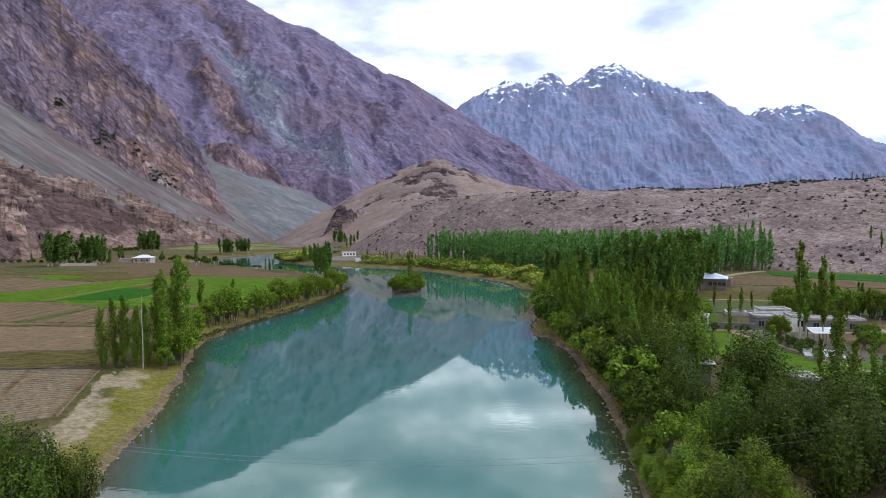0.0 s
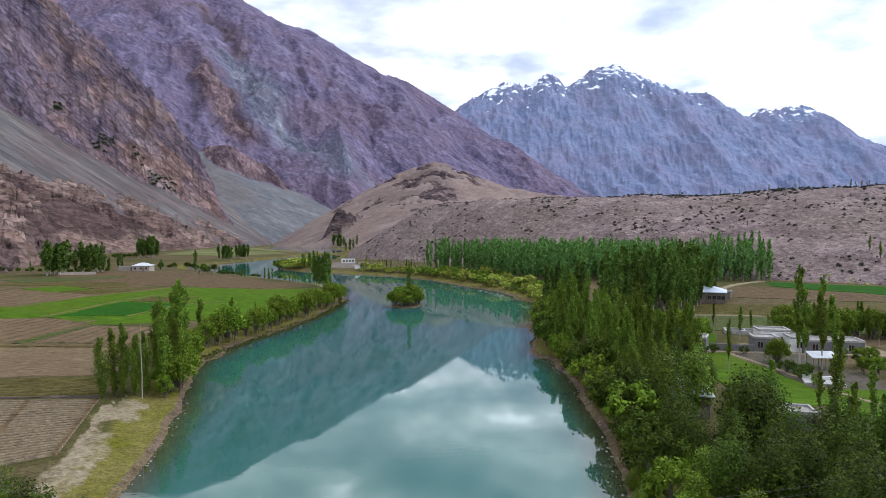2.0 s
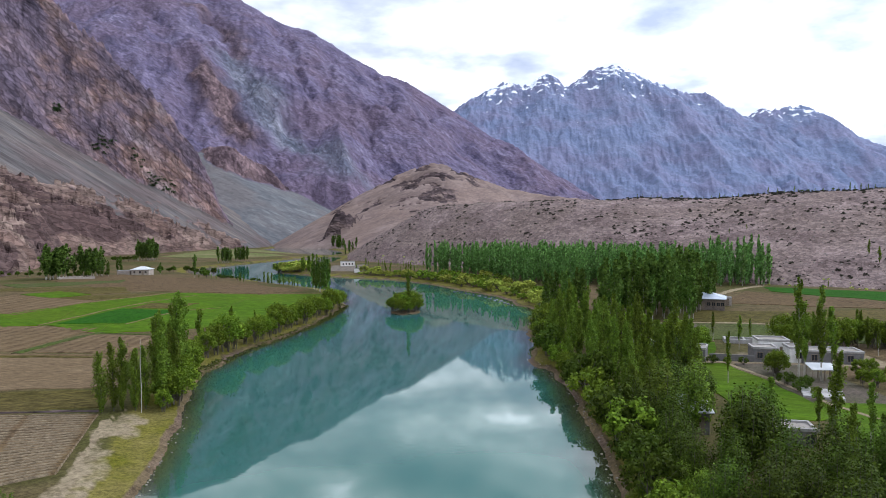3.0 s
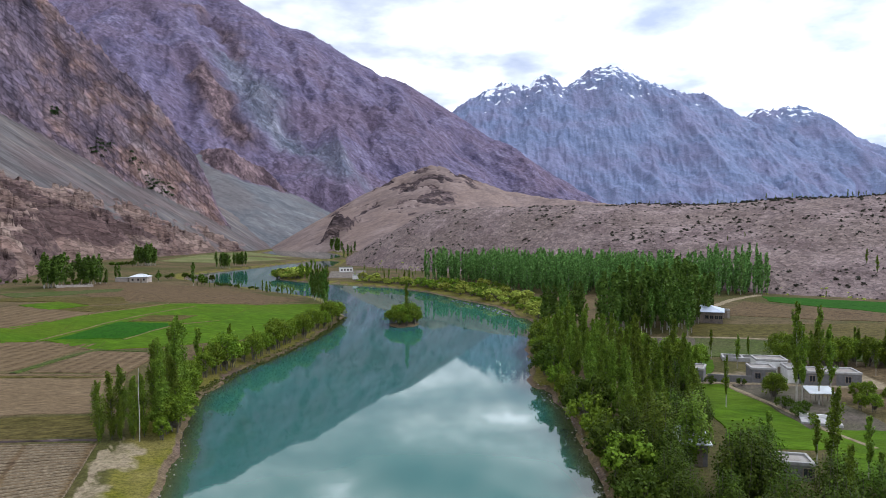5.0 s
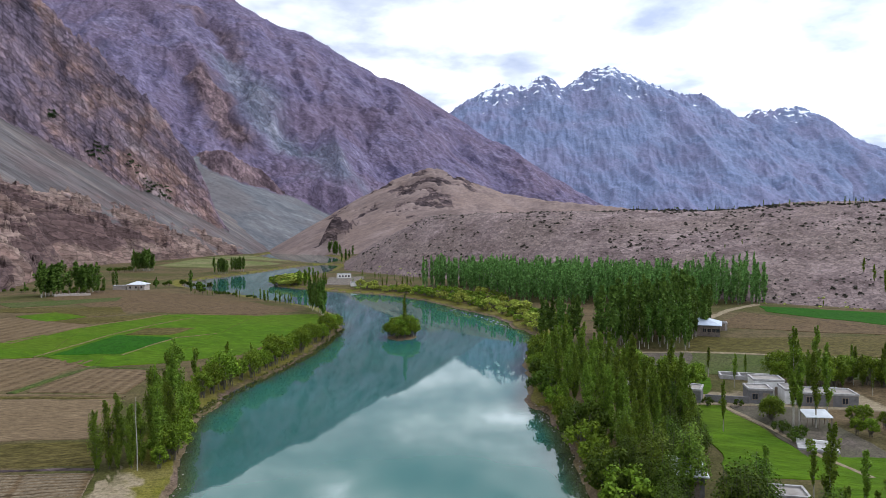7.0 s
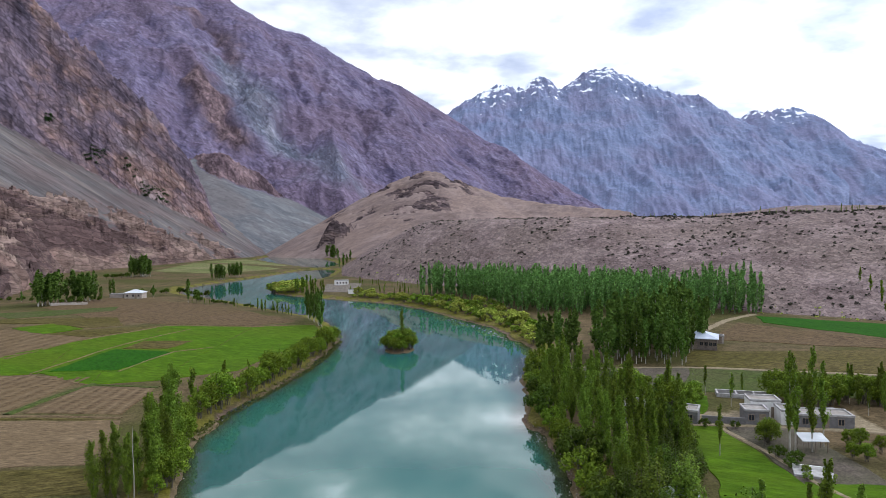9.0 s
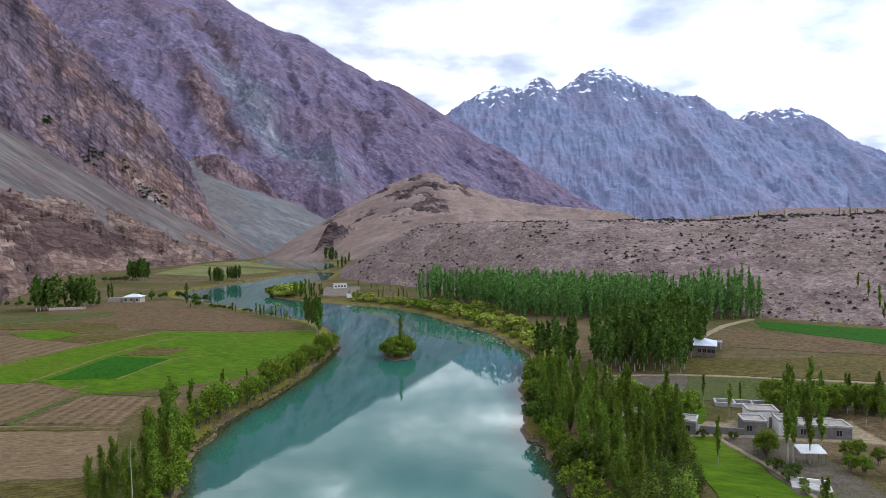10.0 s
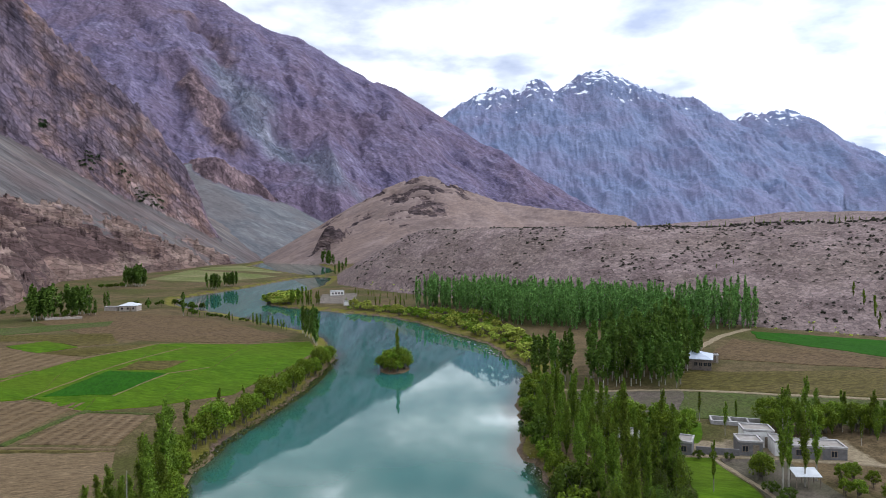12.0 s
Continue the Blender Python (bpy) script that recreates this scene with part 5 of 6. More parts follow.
# east side woods
def joined(name, spots, protos, label, category):
    """Many far trees in one mesh."""
    slots, shapes = [], {}
    for proto in protos:
        shapes[proto.name] = []
        for child in proto.children:
            me = child.data
            co, corner = np.empty(len(me.vertices) * 3, np.float32), np.empty(len(me.loops), np.int32)
            total = np.empty(len(me.polygons), np.int32)
            me.vertices.foreach_get("co", co)
            me.loops.foreach_get("vertex_index", corner)
            me.polygons.foreach_get("loop_total", total)
            if me.materials[0] not in slots:
                slots.append(me.materials[0])
            shapes[proto.name].append((co.reshape(-1, 3), corner, total, slots.index(me.materials[0])))
    vs, corners, totals, mats, count = [], [], [], [], 0
    for (x, y, h, wide) in spots:
        proto = pick(protos)
        k = h / proto["tall"]
        a = random.uniform(0, 6.28)
        z = floor_z(x, y)
        c, n = math.cos(a), math.sin(a)
        for co, corner, total, slot in shapes[proto.name]:
            vs.append(np.stack([(co[:, 0] * c - co[:, 1] * n) * k * wide + x, (co[:, 0] * n + co[:, 1] * c) * k * wide + y, co[:, 2] * k + z], -1))
            corners.append(corner + count)
            totals.append(total)
            mats.append(np.full(len(total), slot, np.int32))
            count += len(co)
    vs, corners, totals = np.concatenate(vs), np.concatenate(corners), np.concatenate(totals)
    me = bpy.data.meshes.new(name)
    me.vertices.add(len(vs))
    me.vertices.foreach_set("co", vs.astype(np.float32).ravel())
    me.loops.add(len(corners))
    me.loops.foreach_set("vertex_index", corners.astype(np.int32))
    me.polygons.add(len(totals))
    me.polygons.foreach_set("loop_start", (np.cumsum(totals) - totals).astype(np.int32))
    me.update(calc_edges=True)
    for m in slots:
        me.materials.append(m)
    me.polygons.foreach_set("material_index", np.concatenate(mats))
    return tagged(new(name, me), label, category, kind="stuff")


PLANTATION = [(-10, 368), (24, 330), (37, 288), (60, 270), (136, 261), (141, 283), (92, 318), (34, 372), (0, 385)]
back_rows = []
for x, y in within(PLANTATION, 3.5):
    if x + 0.2 * y < 78 and random.random() < 0.3:
        continue
    h = random.uniform(11.5, 18.0)
    edge = inside_distance(np.array([x]), np.array([y]), PLANTATION)[0]
    if edge < 3.2 and x > 122 and y < 250 + max(0, 60 - x) * 1.9 + 20:
        plant(pick(LIGHT_POPLAR), x, y, h, "straight green poplar at the plantation's edge", "plantation poplars")
    else:
        back_rows.append((x, y, h, 1.0))
joined("poplar_plantation", back_rows, LIGHT_POPLAR, "dense plantation of straight dark green poplars", "trees")
for k, proto in enumerate(LIGHT_POPLAR):
    if proto.name not in USED:
        plant(proto, 62 + 14 * k, 271 - 1.5 * k, 15, "straight green poplar at the plantation's edge", "plantation poplars")
DARK_WOOD = [(43, 172), (67, 170.5), (94, 216), (84, 226), (62, 205), (46, 186)]
back_rows = []
for x, y in within(DARK_WOOD, 3.8):
    h = random.uniform(14, 18)
    if y < 172 + max(0, x - 66) * 1.6 + 7:
        plant(pick(WOOD_POPLAR), x, y, h, "tall dark poplar with a pale trunk", "dark wood poplars", wide=1.1)
    else:
        back_rows.append((x, y, h, 1.1))
joined("poplar_groves", FAR_GROVES, WOOD_POPLAR, "distant dense clumps of dark poplars", "trees")
joined("pond_wood", POND_WOOD, WOOD_POPLAR, "far dark trees round the pond", "trees")
joined("poplar_wood", back_rows, WOOD_POPLAR, "close dark wood of tall poplars", "trees")
for x, y in within([(30, 184), (40, 180), (44, 200), (36, 206)], 4.2):
    plant(pick(WOOD_POPLAR), x, y, random.uniform(13, 18), "poplar near the bend of the shore", "bend poplars", wide=1.15)
for x, y in within([(33, 212), (30, 224), (26, 254), (12, 284), (-4, 320), (-22, 344), (-48, 363), (-44, 372), (-10, 350), (24, 318), (38, 270), (44, 232)], 3.9):
    plant(pick(BUSH), x, y, random.uniform(1.1, 2.4) * random.choice((0.8, 1.0, 1.0, 1.6)), "yellow-green willow scrub along the shore", "shore scrub", category="shrub", wide=1.15)
for x, y in along([(-48, 382), (-30, 376), (-12, 368)], 4, 1.5):
    plant(pick(FAR_POPLAR), x, y, random.uniform(6, 10), "small poplar behind the shore scrub", "scrub poplars")
for x, y in along([(-52, 440), (-30, 410), (-8, 395)], 5, 2):
    plant(pick(FAR_POPLAR), x, y, random.uniform(6, 9), "small poplar at the terrace foot", "scrub poplars", wide=0.8)
# belt along the east bank
for x, y in within([(24, 100), (34, 98), (43, 126), (40, 138), (31, 150), (33, 178), (29, 178), (24, 150), (22.5, 128)], 4.1):
    plant(pick(BELT_POPLAR if y < 150 else FAR_POPLAR), x, y, random.uniform(10, 15.5), "green poplar in the belt along the east bank", "east bank poplars")
for x, y in within([(22.5, 70), (32, 72), (36, 98), (25, 100)], 4.2):
    if random.random() < 0.5:
        plant(pick(NEAR_POPLAR), x, y, random.uniform(9, 13), "green poplar in the belt along the east bank", "east bank poplars")
    else:
        plant(pick(NEAR_DOME), x, y, random.uniform(6, 9), "broad green tree on the east bank", "east bank trees")
for x, y in along([(18.5, 55), (20.6, 66), (21.6, 80), (22.4, 104), (21.6, 128), (23.6, 150), (28, 176)], 4.4, 0.6):
    plant(pick(GREEN_BUSH), x + 0.5, y, random.uniform(2.5, 4.8), "green bush overhanging the bank", "east bank bushes", category="shrub")
for x, y, h in ((16.9, 42, 4.6), (17.2, 45.5, 4.4), (17.5, 49, 4.6), (17.9, 52.5, 4.2), (18.6, 57, 4.6), (19.4, 61.5, 4.4), (17.0, 39, 5.0), (15.6, 44, 4.6), (15.9, 47.4, 4.4), (16.3, 50.6, 4.6), (15.4, 40.6, 4.8), (16.8, 54.6, 4.2), (15.2, 37.6, 4.8), (17.6, 59.2, 4.0)):
    plant(NEAR_DOME[1], x, y, h, "bright leafy bush at the water's edge", "east bank bushes", category="shrub", wide=1.1)
for x, y in within([(24, 82), (36.5, 85), (43.5, 116), (38, 118), (30, 102)], 4.3):
    if math.hypot(x - 30.6, y - 81.4) < 5.5:
        continue
    if random.random() < 0.6:
        plant(pick(BELT_POPLAR), x, y, random.uniform(9.5, 14), "green poplar in the belt along the east bank", "east bank poplars")
    else:
        plant(NEAR_DOME[random.choice((0, 3))], x, y, random.uniform(6, 8.5), "broad green tree on the east bank", "east bank trees")
# near trees east of the water
for x, y, h, p in ((17.8, 45, 6.4, 1), (18.6, 49.5, 6.6, 1), (18.4, 41.5, 6.2, 3), (23.2, 47.5, 7.6, 1), (24, 53.5, 7.8, 3), (30, 52.5, 8.2, 0), (22.6, 43.4, 7.2, 1), (20.5, 52, 7.6, 1), (23.5, 57, 8.0, 1), (20.0, 46.5, 6.6, 1), (26.5, 51, 8.4, 0), (29.5, 56, 7.8, 3), (32.5, 50, 8.8, 0), (27, 44, 8.0, 0), (36, 57, 8.6, 3), (38.5, 51, 9.2, 0), (33, 43, 8.4, 3),
                   (42, 61, 8.6, 0), (31.4, 67, 11.0, 0), (33.6, 68.6, 9.8, 3), (25.4, 72.4, 8.2, 1), (44, 54, 9.0, 3), (40, 45, 9, 0), (22, 39.5, 6.4, 1), (24.5, 63, 7.6, 3), (22.8, 61, 6.6, 1), (28, 62, 7.4, 0), (33.5, 61, 8.0, 3),
                   (47, 59, 9.2, 3), (49, 51, 9.4, 0), (30.5, 47, 8.2, 3), (36, 49, 8.6, 0), (46, 47, 9.2, 3), (25, 69, 7.8, 3), (24.0, 75, 8.4, 0), (26.6, 78, 9.4, 2), (35.4, 71, 10.2, 3), (50.5, 64, 8.5, 0), (40, 64, 9, 3), (19.6, 57.5, 5.6, 1), (20.8, 64, 5.4, 1), (21.4, 71, 5.8, 0), (21.9, 78.5, 6, 1), (22.4, 87, 6.2, 3), (22.8, 95, 6, 1)):
    plant(NEAR_DOME[p], x, y, h, "dense leafy green tree near the shore", "near east trees")
for x, y, h in ((43, 70, 12), (47, 66, 11), (38.5, 60, 9), (49, 73, 13), (46, 78, 10), (44.6, 64.5, 11), (52, 69, 12), (55.5, 74, 12.5), (37.5, 73.6, 10.5)):
    plant(pick(TALL_POPLAR), x, y, h, "thin poplar among the broad trees", "near east poplars", wide=1.2)
for x, y, h in ((60.2, 142.1, 11), (61.3, 132, 9), (67.2, 139.6, 9), (57.4, 103, 17), (59.6, 105.2, 16.5), (62.3, 105.1, 16), (65.6, 107.4, 15), (79.6, 141, 10), (73.6, 124.3, 12), (89.9, 138.3, 9), (84.4, 123.8, 9.5),
                (47.9, 125.6, 15), (46.5, 128, 14), (42.4, 136.9, 10), (47.1, 154.5, 9), (77, 139, 10), (86, 132, 8), (46.5, 104, 7.5)):
    plant(pick(TALL_POPLAR), x, y, h, "tall thin poplar with a bare lower trunk by the houses", "village poplars")
for x, y, h in ((56.5, 108.3, 5), (58, 110.5, 4.6), (69.1, 106, 4.6), (71.7, 107.1, 4.4), (73, 104, 4), (82, 132, 5), (86, 138, 5.5), (91, 130, 5), (53, 135, 4.5), (56, 138, 4.6), (78, 134, 5), (94, 136, 5.4)):
    plant(pick(MID_DOME), x, y, h, "small round fruit tree near the houses", "village fruit trees")
for x, y in along([(79, 131), (88, 135), (97, 131), (104, 126)], 3.4, 2.2):
    plant(pick(BELT_POPLAR if random.random() < 0.4 else MID_DOME), x, y, random.uniform(4.5, 8.5), "leafy green tree behind the houses", "village trees")
for x, y in along([(44, 128), (52, 132), (58, 136)], 3.0, 1.8):
    plant(pick(GREEN_BUSH), x, y, random.uniform(2, 3.5), "green bush behind the hut", "village bushes", category="shrub")
for x, y in within([(80, 129), (103, 122), (109, 132), (84, 141)], 5.2):
    plant(pick(BELT_POPLAR), x, y, random.uniform(5, 9.5), "young poplar in the grove behind the houses", "village grove", wide=1.1)
for x, y in along([(50, 118.4), (58, 117.6)], 2.4, 0.5):
    plant(pick(GREEN_BUSH), x, y, random.uniform(0.9, 1.6), "low bush along the yard wall", "village bushes", category="shrub")
for x, y in along([(36.5, 96), (41, 94.5)], 2.6, 1.2):
    plant(pick(NEAR_DOME), x, y, random.uniform(4.5, 6.8), "leafy green tree at the near end of the wheat", "wheat edge trees")
for x, y in within([(68, 129), (90, 126), (95, 134), (70, 139)], 3.7):
    plant(pick(BELT_POPLAR if random.random() < 0.6 else MID_DOME), x, y, random.uniform(5, 9), "leafy green tree behind the houses", "village trees")
for x, y in within([(37, 125), (46, 124.5), (55, 128), (54, 135), (38, 137)], 3.6):
    plant(pick(BELT_POPLAR if random.random() < 0.5 else MID_DOME), x, y, random.uniform(4.5, 9.5), "lush green tree in the garden behind the hut", "garden trees")
for x, y in along([(39, 101), (42.5, 110), (45, 118)], 2.8, 0.8):
    plant(pick(BELT_POPLAR), x, y, random.uniform(7, 12), "green poplar between the bank and the wheat", "wheat edge poplars")
for x, y in along([(55, 94), (56, 104)], 2.4, 1.0):
    plant(pick(GREEN_BUSH), x, y, random.uniform(0.8, 1.6), "low green bush beside the yard", "village bushes", category="shrub")
for x, y in along([(66, 102), (72, 98), (76, 92)], 2.8, 1.5):
    plant(pick(MID_DOME), x, y, random.uniform(3, 4.5), "small leafy tree beside the yard", "village fruit trees")
for x, y, h in ((180.5, 271, 12), (179.6, 263, 13), (177.3, 253, 14), (173.5, 245, 13), (152, 252, 4)):
    plant(pick(FAR_POPLAR), x, y, h, "poplar at the foot of the terrace", "terrace foot poplars")

for x, y, h, p in ((-28.6, 45.4, 6.9, 0), (-26.8, 46.6, 6.0, 3), (-30.4, 47.2, 7.2, 3), (-28.0, 43.0, 7.4, 0), (-31.5, 44.0, 7.6, 0), (-27.4, 41.5, 7.0, 3), (-34, 49, 7.0, 3)):
    plant(NEAR_DOME[p], x, y, h, "bushy green tree overhanging the muddy bank", "near west trees")
# trees on the terrace rim
def rim_point(bearing, back=0.0):
    """Where the terrace breaks into its plateau, on a bearing in degrees from +y."""
    r = np.arange(230.0, 640.0, 1.0)
    x, y = r * math.sin(radians(bearing)), r * math.cos(radians(bearing))
    z = terrace_height(x, y)[0]
    k = int(np.argmax((z - 32) / r))
    return float(x[k] + back * math.sin(radians(bearing))), float(y[k] + back * math.cos(radians(bearing)))


bearing = 17.0
while bearing < 37:
    x, y = rim_point(bearing, random.uniform(-6, 6))
    if random.random() < 0.35:
        plant(pick(FAR_DOME), x, y, random.uniform(2, 3.6), "low dark bush on the terrace rim", "rim bushes", category="shrub")
    else:
        plant(pick(FAR_POPLAR), x, y, random.uniform(2.8, 4.5 + (bearing - 17) * 0.22), "small dark tree on the terrace rim", "rim trees", wide=1.1)
    bearing += random.uniform(0.12, 0.75)
for x, y, h in ((148, 330, 5), (157, 330, 5.5)):
    plant(pick(FAR_POPLAR), x, y, h, "young poplar on the terrace slope", "slope trees", wide=1.2)


def scrub(name, spots, label, material, seed):
    """Low dry bushes, each a tuft of leaf sprays, in one mesh."""
    rng = np.random.default_rng(seed)
    cs, ss, os = [], [], []
    for x, y, z, r in spots:
        u = rng.normal(0, 1, (16, 3))
        u /= np.linalg.norm(u, axis=1, keepdims=True)
        u[:, 2] = np.abs(u[:, 2])
        cs.append(np.array([x, y, z]) + u * r * rng.uniform(0.4, 1.0, (16, 1)) * np.array([1, 1, 0.9]))
        ss.append(np.full(16, r * 0.85))
        os.append(u)
    return tagged(new(name, leaf_mesh(name, np.concatenate(cs), np.concatenate(ss), np.concatenate(os), rng, material)), label, "scrub", kind="stuff")


rng_land = np.random.default_rng(12)


def on_terrace(count, x0, x1, y0, y1, low, high, sizes, patchy):
    """Random places on the terrace between two distances from its foot."""
    x, y = rng_land.uniform(x0, x1, count), rng_land.uniform(y0, y1, count)
    d = inside_distance(x, y, TERRACE_FOOT)
    ok = (d > low) & (d < high)
    if patchy:
        ok &= fbm(x / 35, y / 35, 3, 91) > rng_land.uniform(-0.8, 0.6, count)
    x, y = x[ok], y[ok]
    return [(float(a), float(b), float(c), float(r)) for a, b, c, r in zip(x, y, floor_many(x, y) - 0.08, rng_land.choice(sizes, len(x)))]


scrub("terrace_scrub", on_terrace(15000, -70, 340, 225, 580, 3, 150, (0.25, 0.3, 0.4, 0.5, 0.6, 0.8, 1.2), True), "scattered low dark shrubs over the stony slope", DRY_LEAF, 7)
scrub("rim_scrub", [(x, y, floor_z(x, y), random.uniform(0.6, 1.5)) for x, y in [rim_point(14 + 22 * (k / 110) ** 0.7 + random.uniform(-0.2, 0.2), random.uniform(-9, 3)) for k in range(110)]],
      "dark bushes along the terrace rim", DRY_LEAF, 17)
scrub("foot_scrub", on_terrace(3000, -60, 280, 190, 560, -1, 12, (0.4, 0.6, 0.8), True), "pale dry brush at the foot of the terrace", SCRUB_LEAF, 8)


reeds = []
for x, y in along([(-45.2, 118), (-45.0, 124), (-44.2, 134), (-41.4, 149), (-38.8, 162), (-36.2, 176), (-34.2, 196), (-33.4, 212), (-34.0, 226)], 0.15, 1.3):
    reeds.append((x + 0.6, y, max(0.0, floor_z(x + 0.6, y)), random.uniform(0.18, 0.36)))
scrub("shore_reeds", reeds, "dark wet reeds along the willow bank", REED_LEAF, 19)


def left_z(x, y):
    return float(left_height(np.array([float(x)]), np.array([float(y)]))[0][0])


spots = []
for cx, cy, n, r in ((-543, 921, 14, 3), (-540, 926, 10, 3), (-488, 926, 12, 4), (-478, 928, 16, 4), (-470, 932, 10, 3), (-437, 940, 16, 4), (-418, 946, 12, 4), (-406, 951, 14, 4), (-396, 955, 12, 4)):
    for k in range(n):
        x, y = cx + random.uniform(-1.6, 1.6) * r, cy + random.uniform(-1.6, 1.6) * r
        spots.append((x, y, left_z(x, y) - 0.5, random.uniform(1.6, 3.6)))
scrub("crag_bushes", spots, "dark green bushes in the gully below the crag", GULLY_LEAF, 9)


# ---- buildings ----
def window(parent, x, y, z, w, h, turn=0.0, frame_mat=None):
    """A window on a wall that faces -y (turn 0) or +x (turn 90)."""
    f = bmesh.new()
    t = 0.09
    for r in ((-w / 2, -0.05, -h / 2, -w / 2 + t, 0.06, h / 2), (w / 2 - t, -0.05, -h / 2, w / 2, 0.06, h / 2), (-w / 2 + t, -0.05, h / 2 - t, w / 2 - t, 0.06, h / 2), (-w / 2 + t, -0.05, -h / 2, w / 2 - t, 0.06, -h / 2 + t),
              (-0.03, -0.04, -h / 2 + t, 0.03, 0.05, h / 2 - t)):
        box(f, *r)
    win = part("window", f, frame_mat or WOOD, parent)
    win.matrix_basis = pose(x, y, z, 0, 0, turn)
    part("pane", boxes((-w / 2 + t, -0.01, -h / 2 + t, w / 2 - t, 0.02, h / 2 - t)), DARK_GLASS, win)
    return win


def door_of(parent, x, y, h, w, turn=0.0):
    d = part("door", boxes((-w / 2, -0.05, 0, w / 2, 0.04, h), (-w / 2 - 0.08, -0.08, 0, -w / 2, 0.05, h + 0.08), (w / 2, -0.08, 0, w / 2 + 0.08, 0.05, h + 0.08), (-w / 2, -0.08, h, w / 2, 0.05, h + 0.08)), WOOD, parent)
    d.matrix_basis = pose(x, y, 0, 0, 0, turn)
    part("handle", boxes((w / 2 - 0.16, -0.09, h * 0.48, w / 2 - 0.12, -0.05, h * 0.52)), DARK_GLASS, d)


def hip_roof(w, d, z, rise, over=0.5):
    bm = bmesh.new()
    a, b = w / 2 + over, d / 2 + over
    ridge_half = max(a - b, 0.3)
    low = [bm.verts.new(p) for p in ((-a, -b, z), (a, -b, z), (a, b, z), (-a, b, z))]
    base = [bm.verts.new((v.co.x, v.co.y, z - 0.14)) for v in low]
    r0, r1 = bm.verts.new((-ridge_half, 0, z + rise)), bm.verts.new((ridge_half, 0, z + rise))
    for f in ((low[0], low[1], r1, r0), (low[1], low[2], r1), (low[2], low[3], r0, r1), (low[3], low[0], r0)):
        bm.faces.new(f)
    for k in range(4):
        bm.faces.new((base[k], base[(k + 1) % 4], low[(k + 1) % 4], low[k]))
    bm.faces.new(base[::-1])
    return bm


def house(name, label, x, y, w, d, h, yaw, roof, wall_mat, roof_mat, front=(), side=(), door_x=None, z=None, rise=1.4, group=""):
    """A house whose front faces -y before it is turned. roof: 'flat' with parapet, or 'hip'."""
    root = thing(name, pose(x, y, (floor_z(x, y) if z is None else z) + 0.05, 0, 0, yaw), label, "house", group)
    t = 0.35
    part("wall", boxes((-w / 2, -d / 2, -0.8, w / 2, -d / 2 + t, h), (-w / 2, d / 2 - t, -0.8, w / 2, d / 2, h), (-w / 2, -d / 2 + t, -0.8, -w / 2 + t, d / 2 - t, h), (w / 2 - t, -d / 2 + t, -0.8, w / 2, d / 2 - t, h)), wall_mat, root)
    if roof == "hip":
        part("roof", hip_roof(w, d, h + 0.15, rise), roof_mat, root)
    else:
        part("roof", boxes((-w / 2 + 0.02, -d / 2 + 0.02, h, w / 2 - 0.02, d / 2 - 0.02, h + 0.22), bevel=0.03), roof_mat, root)
        p = 0.22
        part("parapet", boxes((-w / 2 - 0.1, -d / 2 - 0.1, h + 0.1, w / 2 + 0.1, -d / 2 + p, h + 0.48), (-w / 2 - 0.1, d / 2 - p, h + 0.1, w / 2 + 0.1, d / 2 + 0.1, h + 0.48),
                              (-w / 2 - 0.1, -d / 2 + p, h + 0.1, -w / 2 + p, d / 2 - p, h + 0.48), (w / 2 - p, -d / 2 + p, h + 0.1, w / 2 + 0.1, d / 2 - p, h + 0.48), bevel=0.03), PARAPET, root)
    for wx in front:
        window(root, wx, -d / 2 - 0.02, h * 0.55, 1.1, 1.2)
    for wy in side:
        window(root, w / 2 + 0.02, wy, h * 0.55, 1.1, 1.2, 90)
    if door_x is not None:
        door_of(root, door_x, -d / 2 - 0.03, 2.0, 0.95)
    return root


house("house", "grey block house with a blue-grey hipped sheet roof", 81.2, 195.2, 9.2, 9.4, 3.2, -24, "hip", WALL_STONE, ROOF_BLUE, (0.3, 1.6, 2.9, 4.0), (-2, 1.5), -1.4, rise=1.7)
house("shed", "small flat-roofed shed beside the track", 88.6, 200.4, 3.6, 2.6, 2.1, -20, "flat", WALL_TAN, ROOF_MUD, door_x=0.6)
house("house", "small pale house with a flat white-edged roof", 38.2, 125.4, 6.4, 5.6, 3.0, -3, "flat", WALL_GREY, ROOF_MUD, (-1.8, 1.4), (), -0.2)
house("shed", "low grey block hut with a flat roof", 49.0, 123.2, 3.6, 4.4, 2.3, -28, "flat", WALL_GREY, ROOF_MUD, (0.4,))
house("house", "flat-roofed house with whitewashed parapet", 61.2, 122.2, 4.2, 4.2, 2.4, -12, "flat", WALL_GREY, ROOF_MUD, (-1.0,), (0,), 0.9)
house("house", "taller flat-roofed house with a white parapet", 65.0, 126.6, 5.6, 4.2, 3.0, -12, "flat", WALL_WHITE, ROOF_MUD, (-2.0, -0.4), (0,), 1.6)
house("house", "long low grey house with pale flat roof", 72.2, 119.4, 10.0, 4.6, 2.0, -12, "flat", WALL_GREY, ROOF_MUD, (-3.2, 2.8), (), 0.2)
house("house", "flat-roofed annexe with a broken white roof edge", 67.2, 121.8, 3.2, 4.6, 2.4, -12, "flat", WALL_WHITE, ROOF_MUD, (0.0,))
house("house", "house with a white hipped sheet roof under the trees", 30.6, 81.4, 5.6, 5.4, 2.7, -14, "hip", WALL_GREY, ROOF_WHITE, (-1.6, 0.2), (0,), 1.7, rise=1.4)
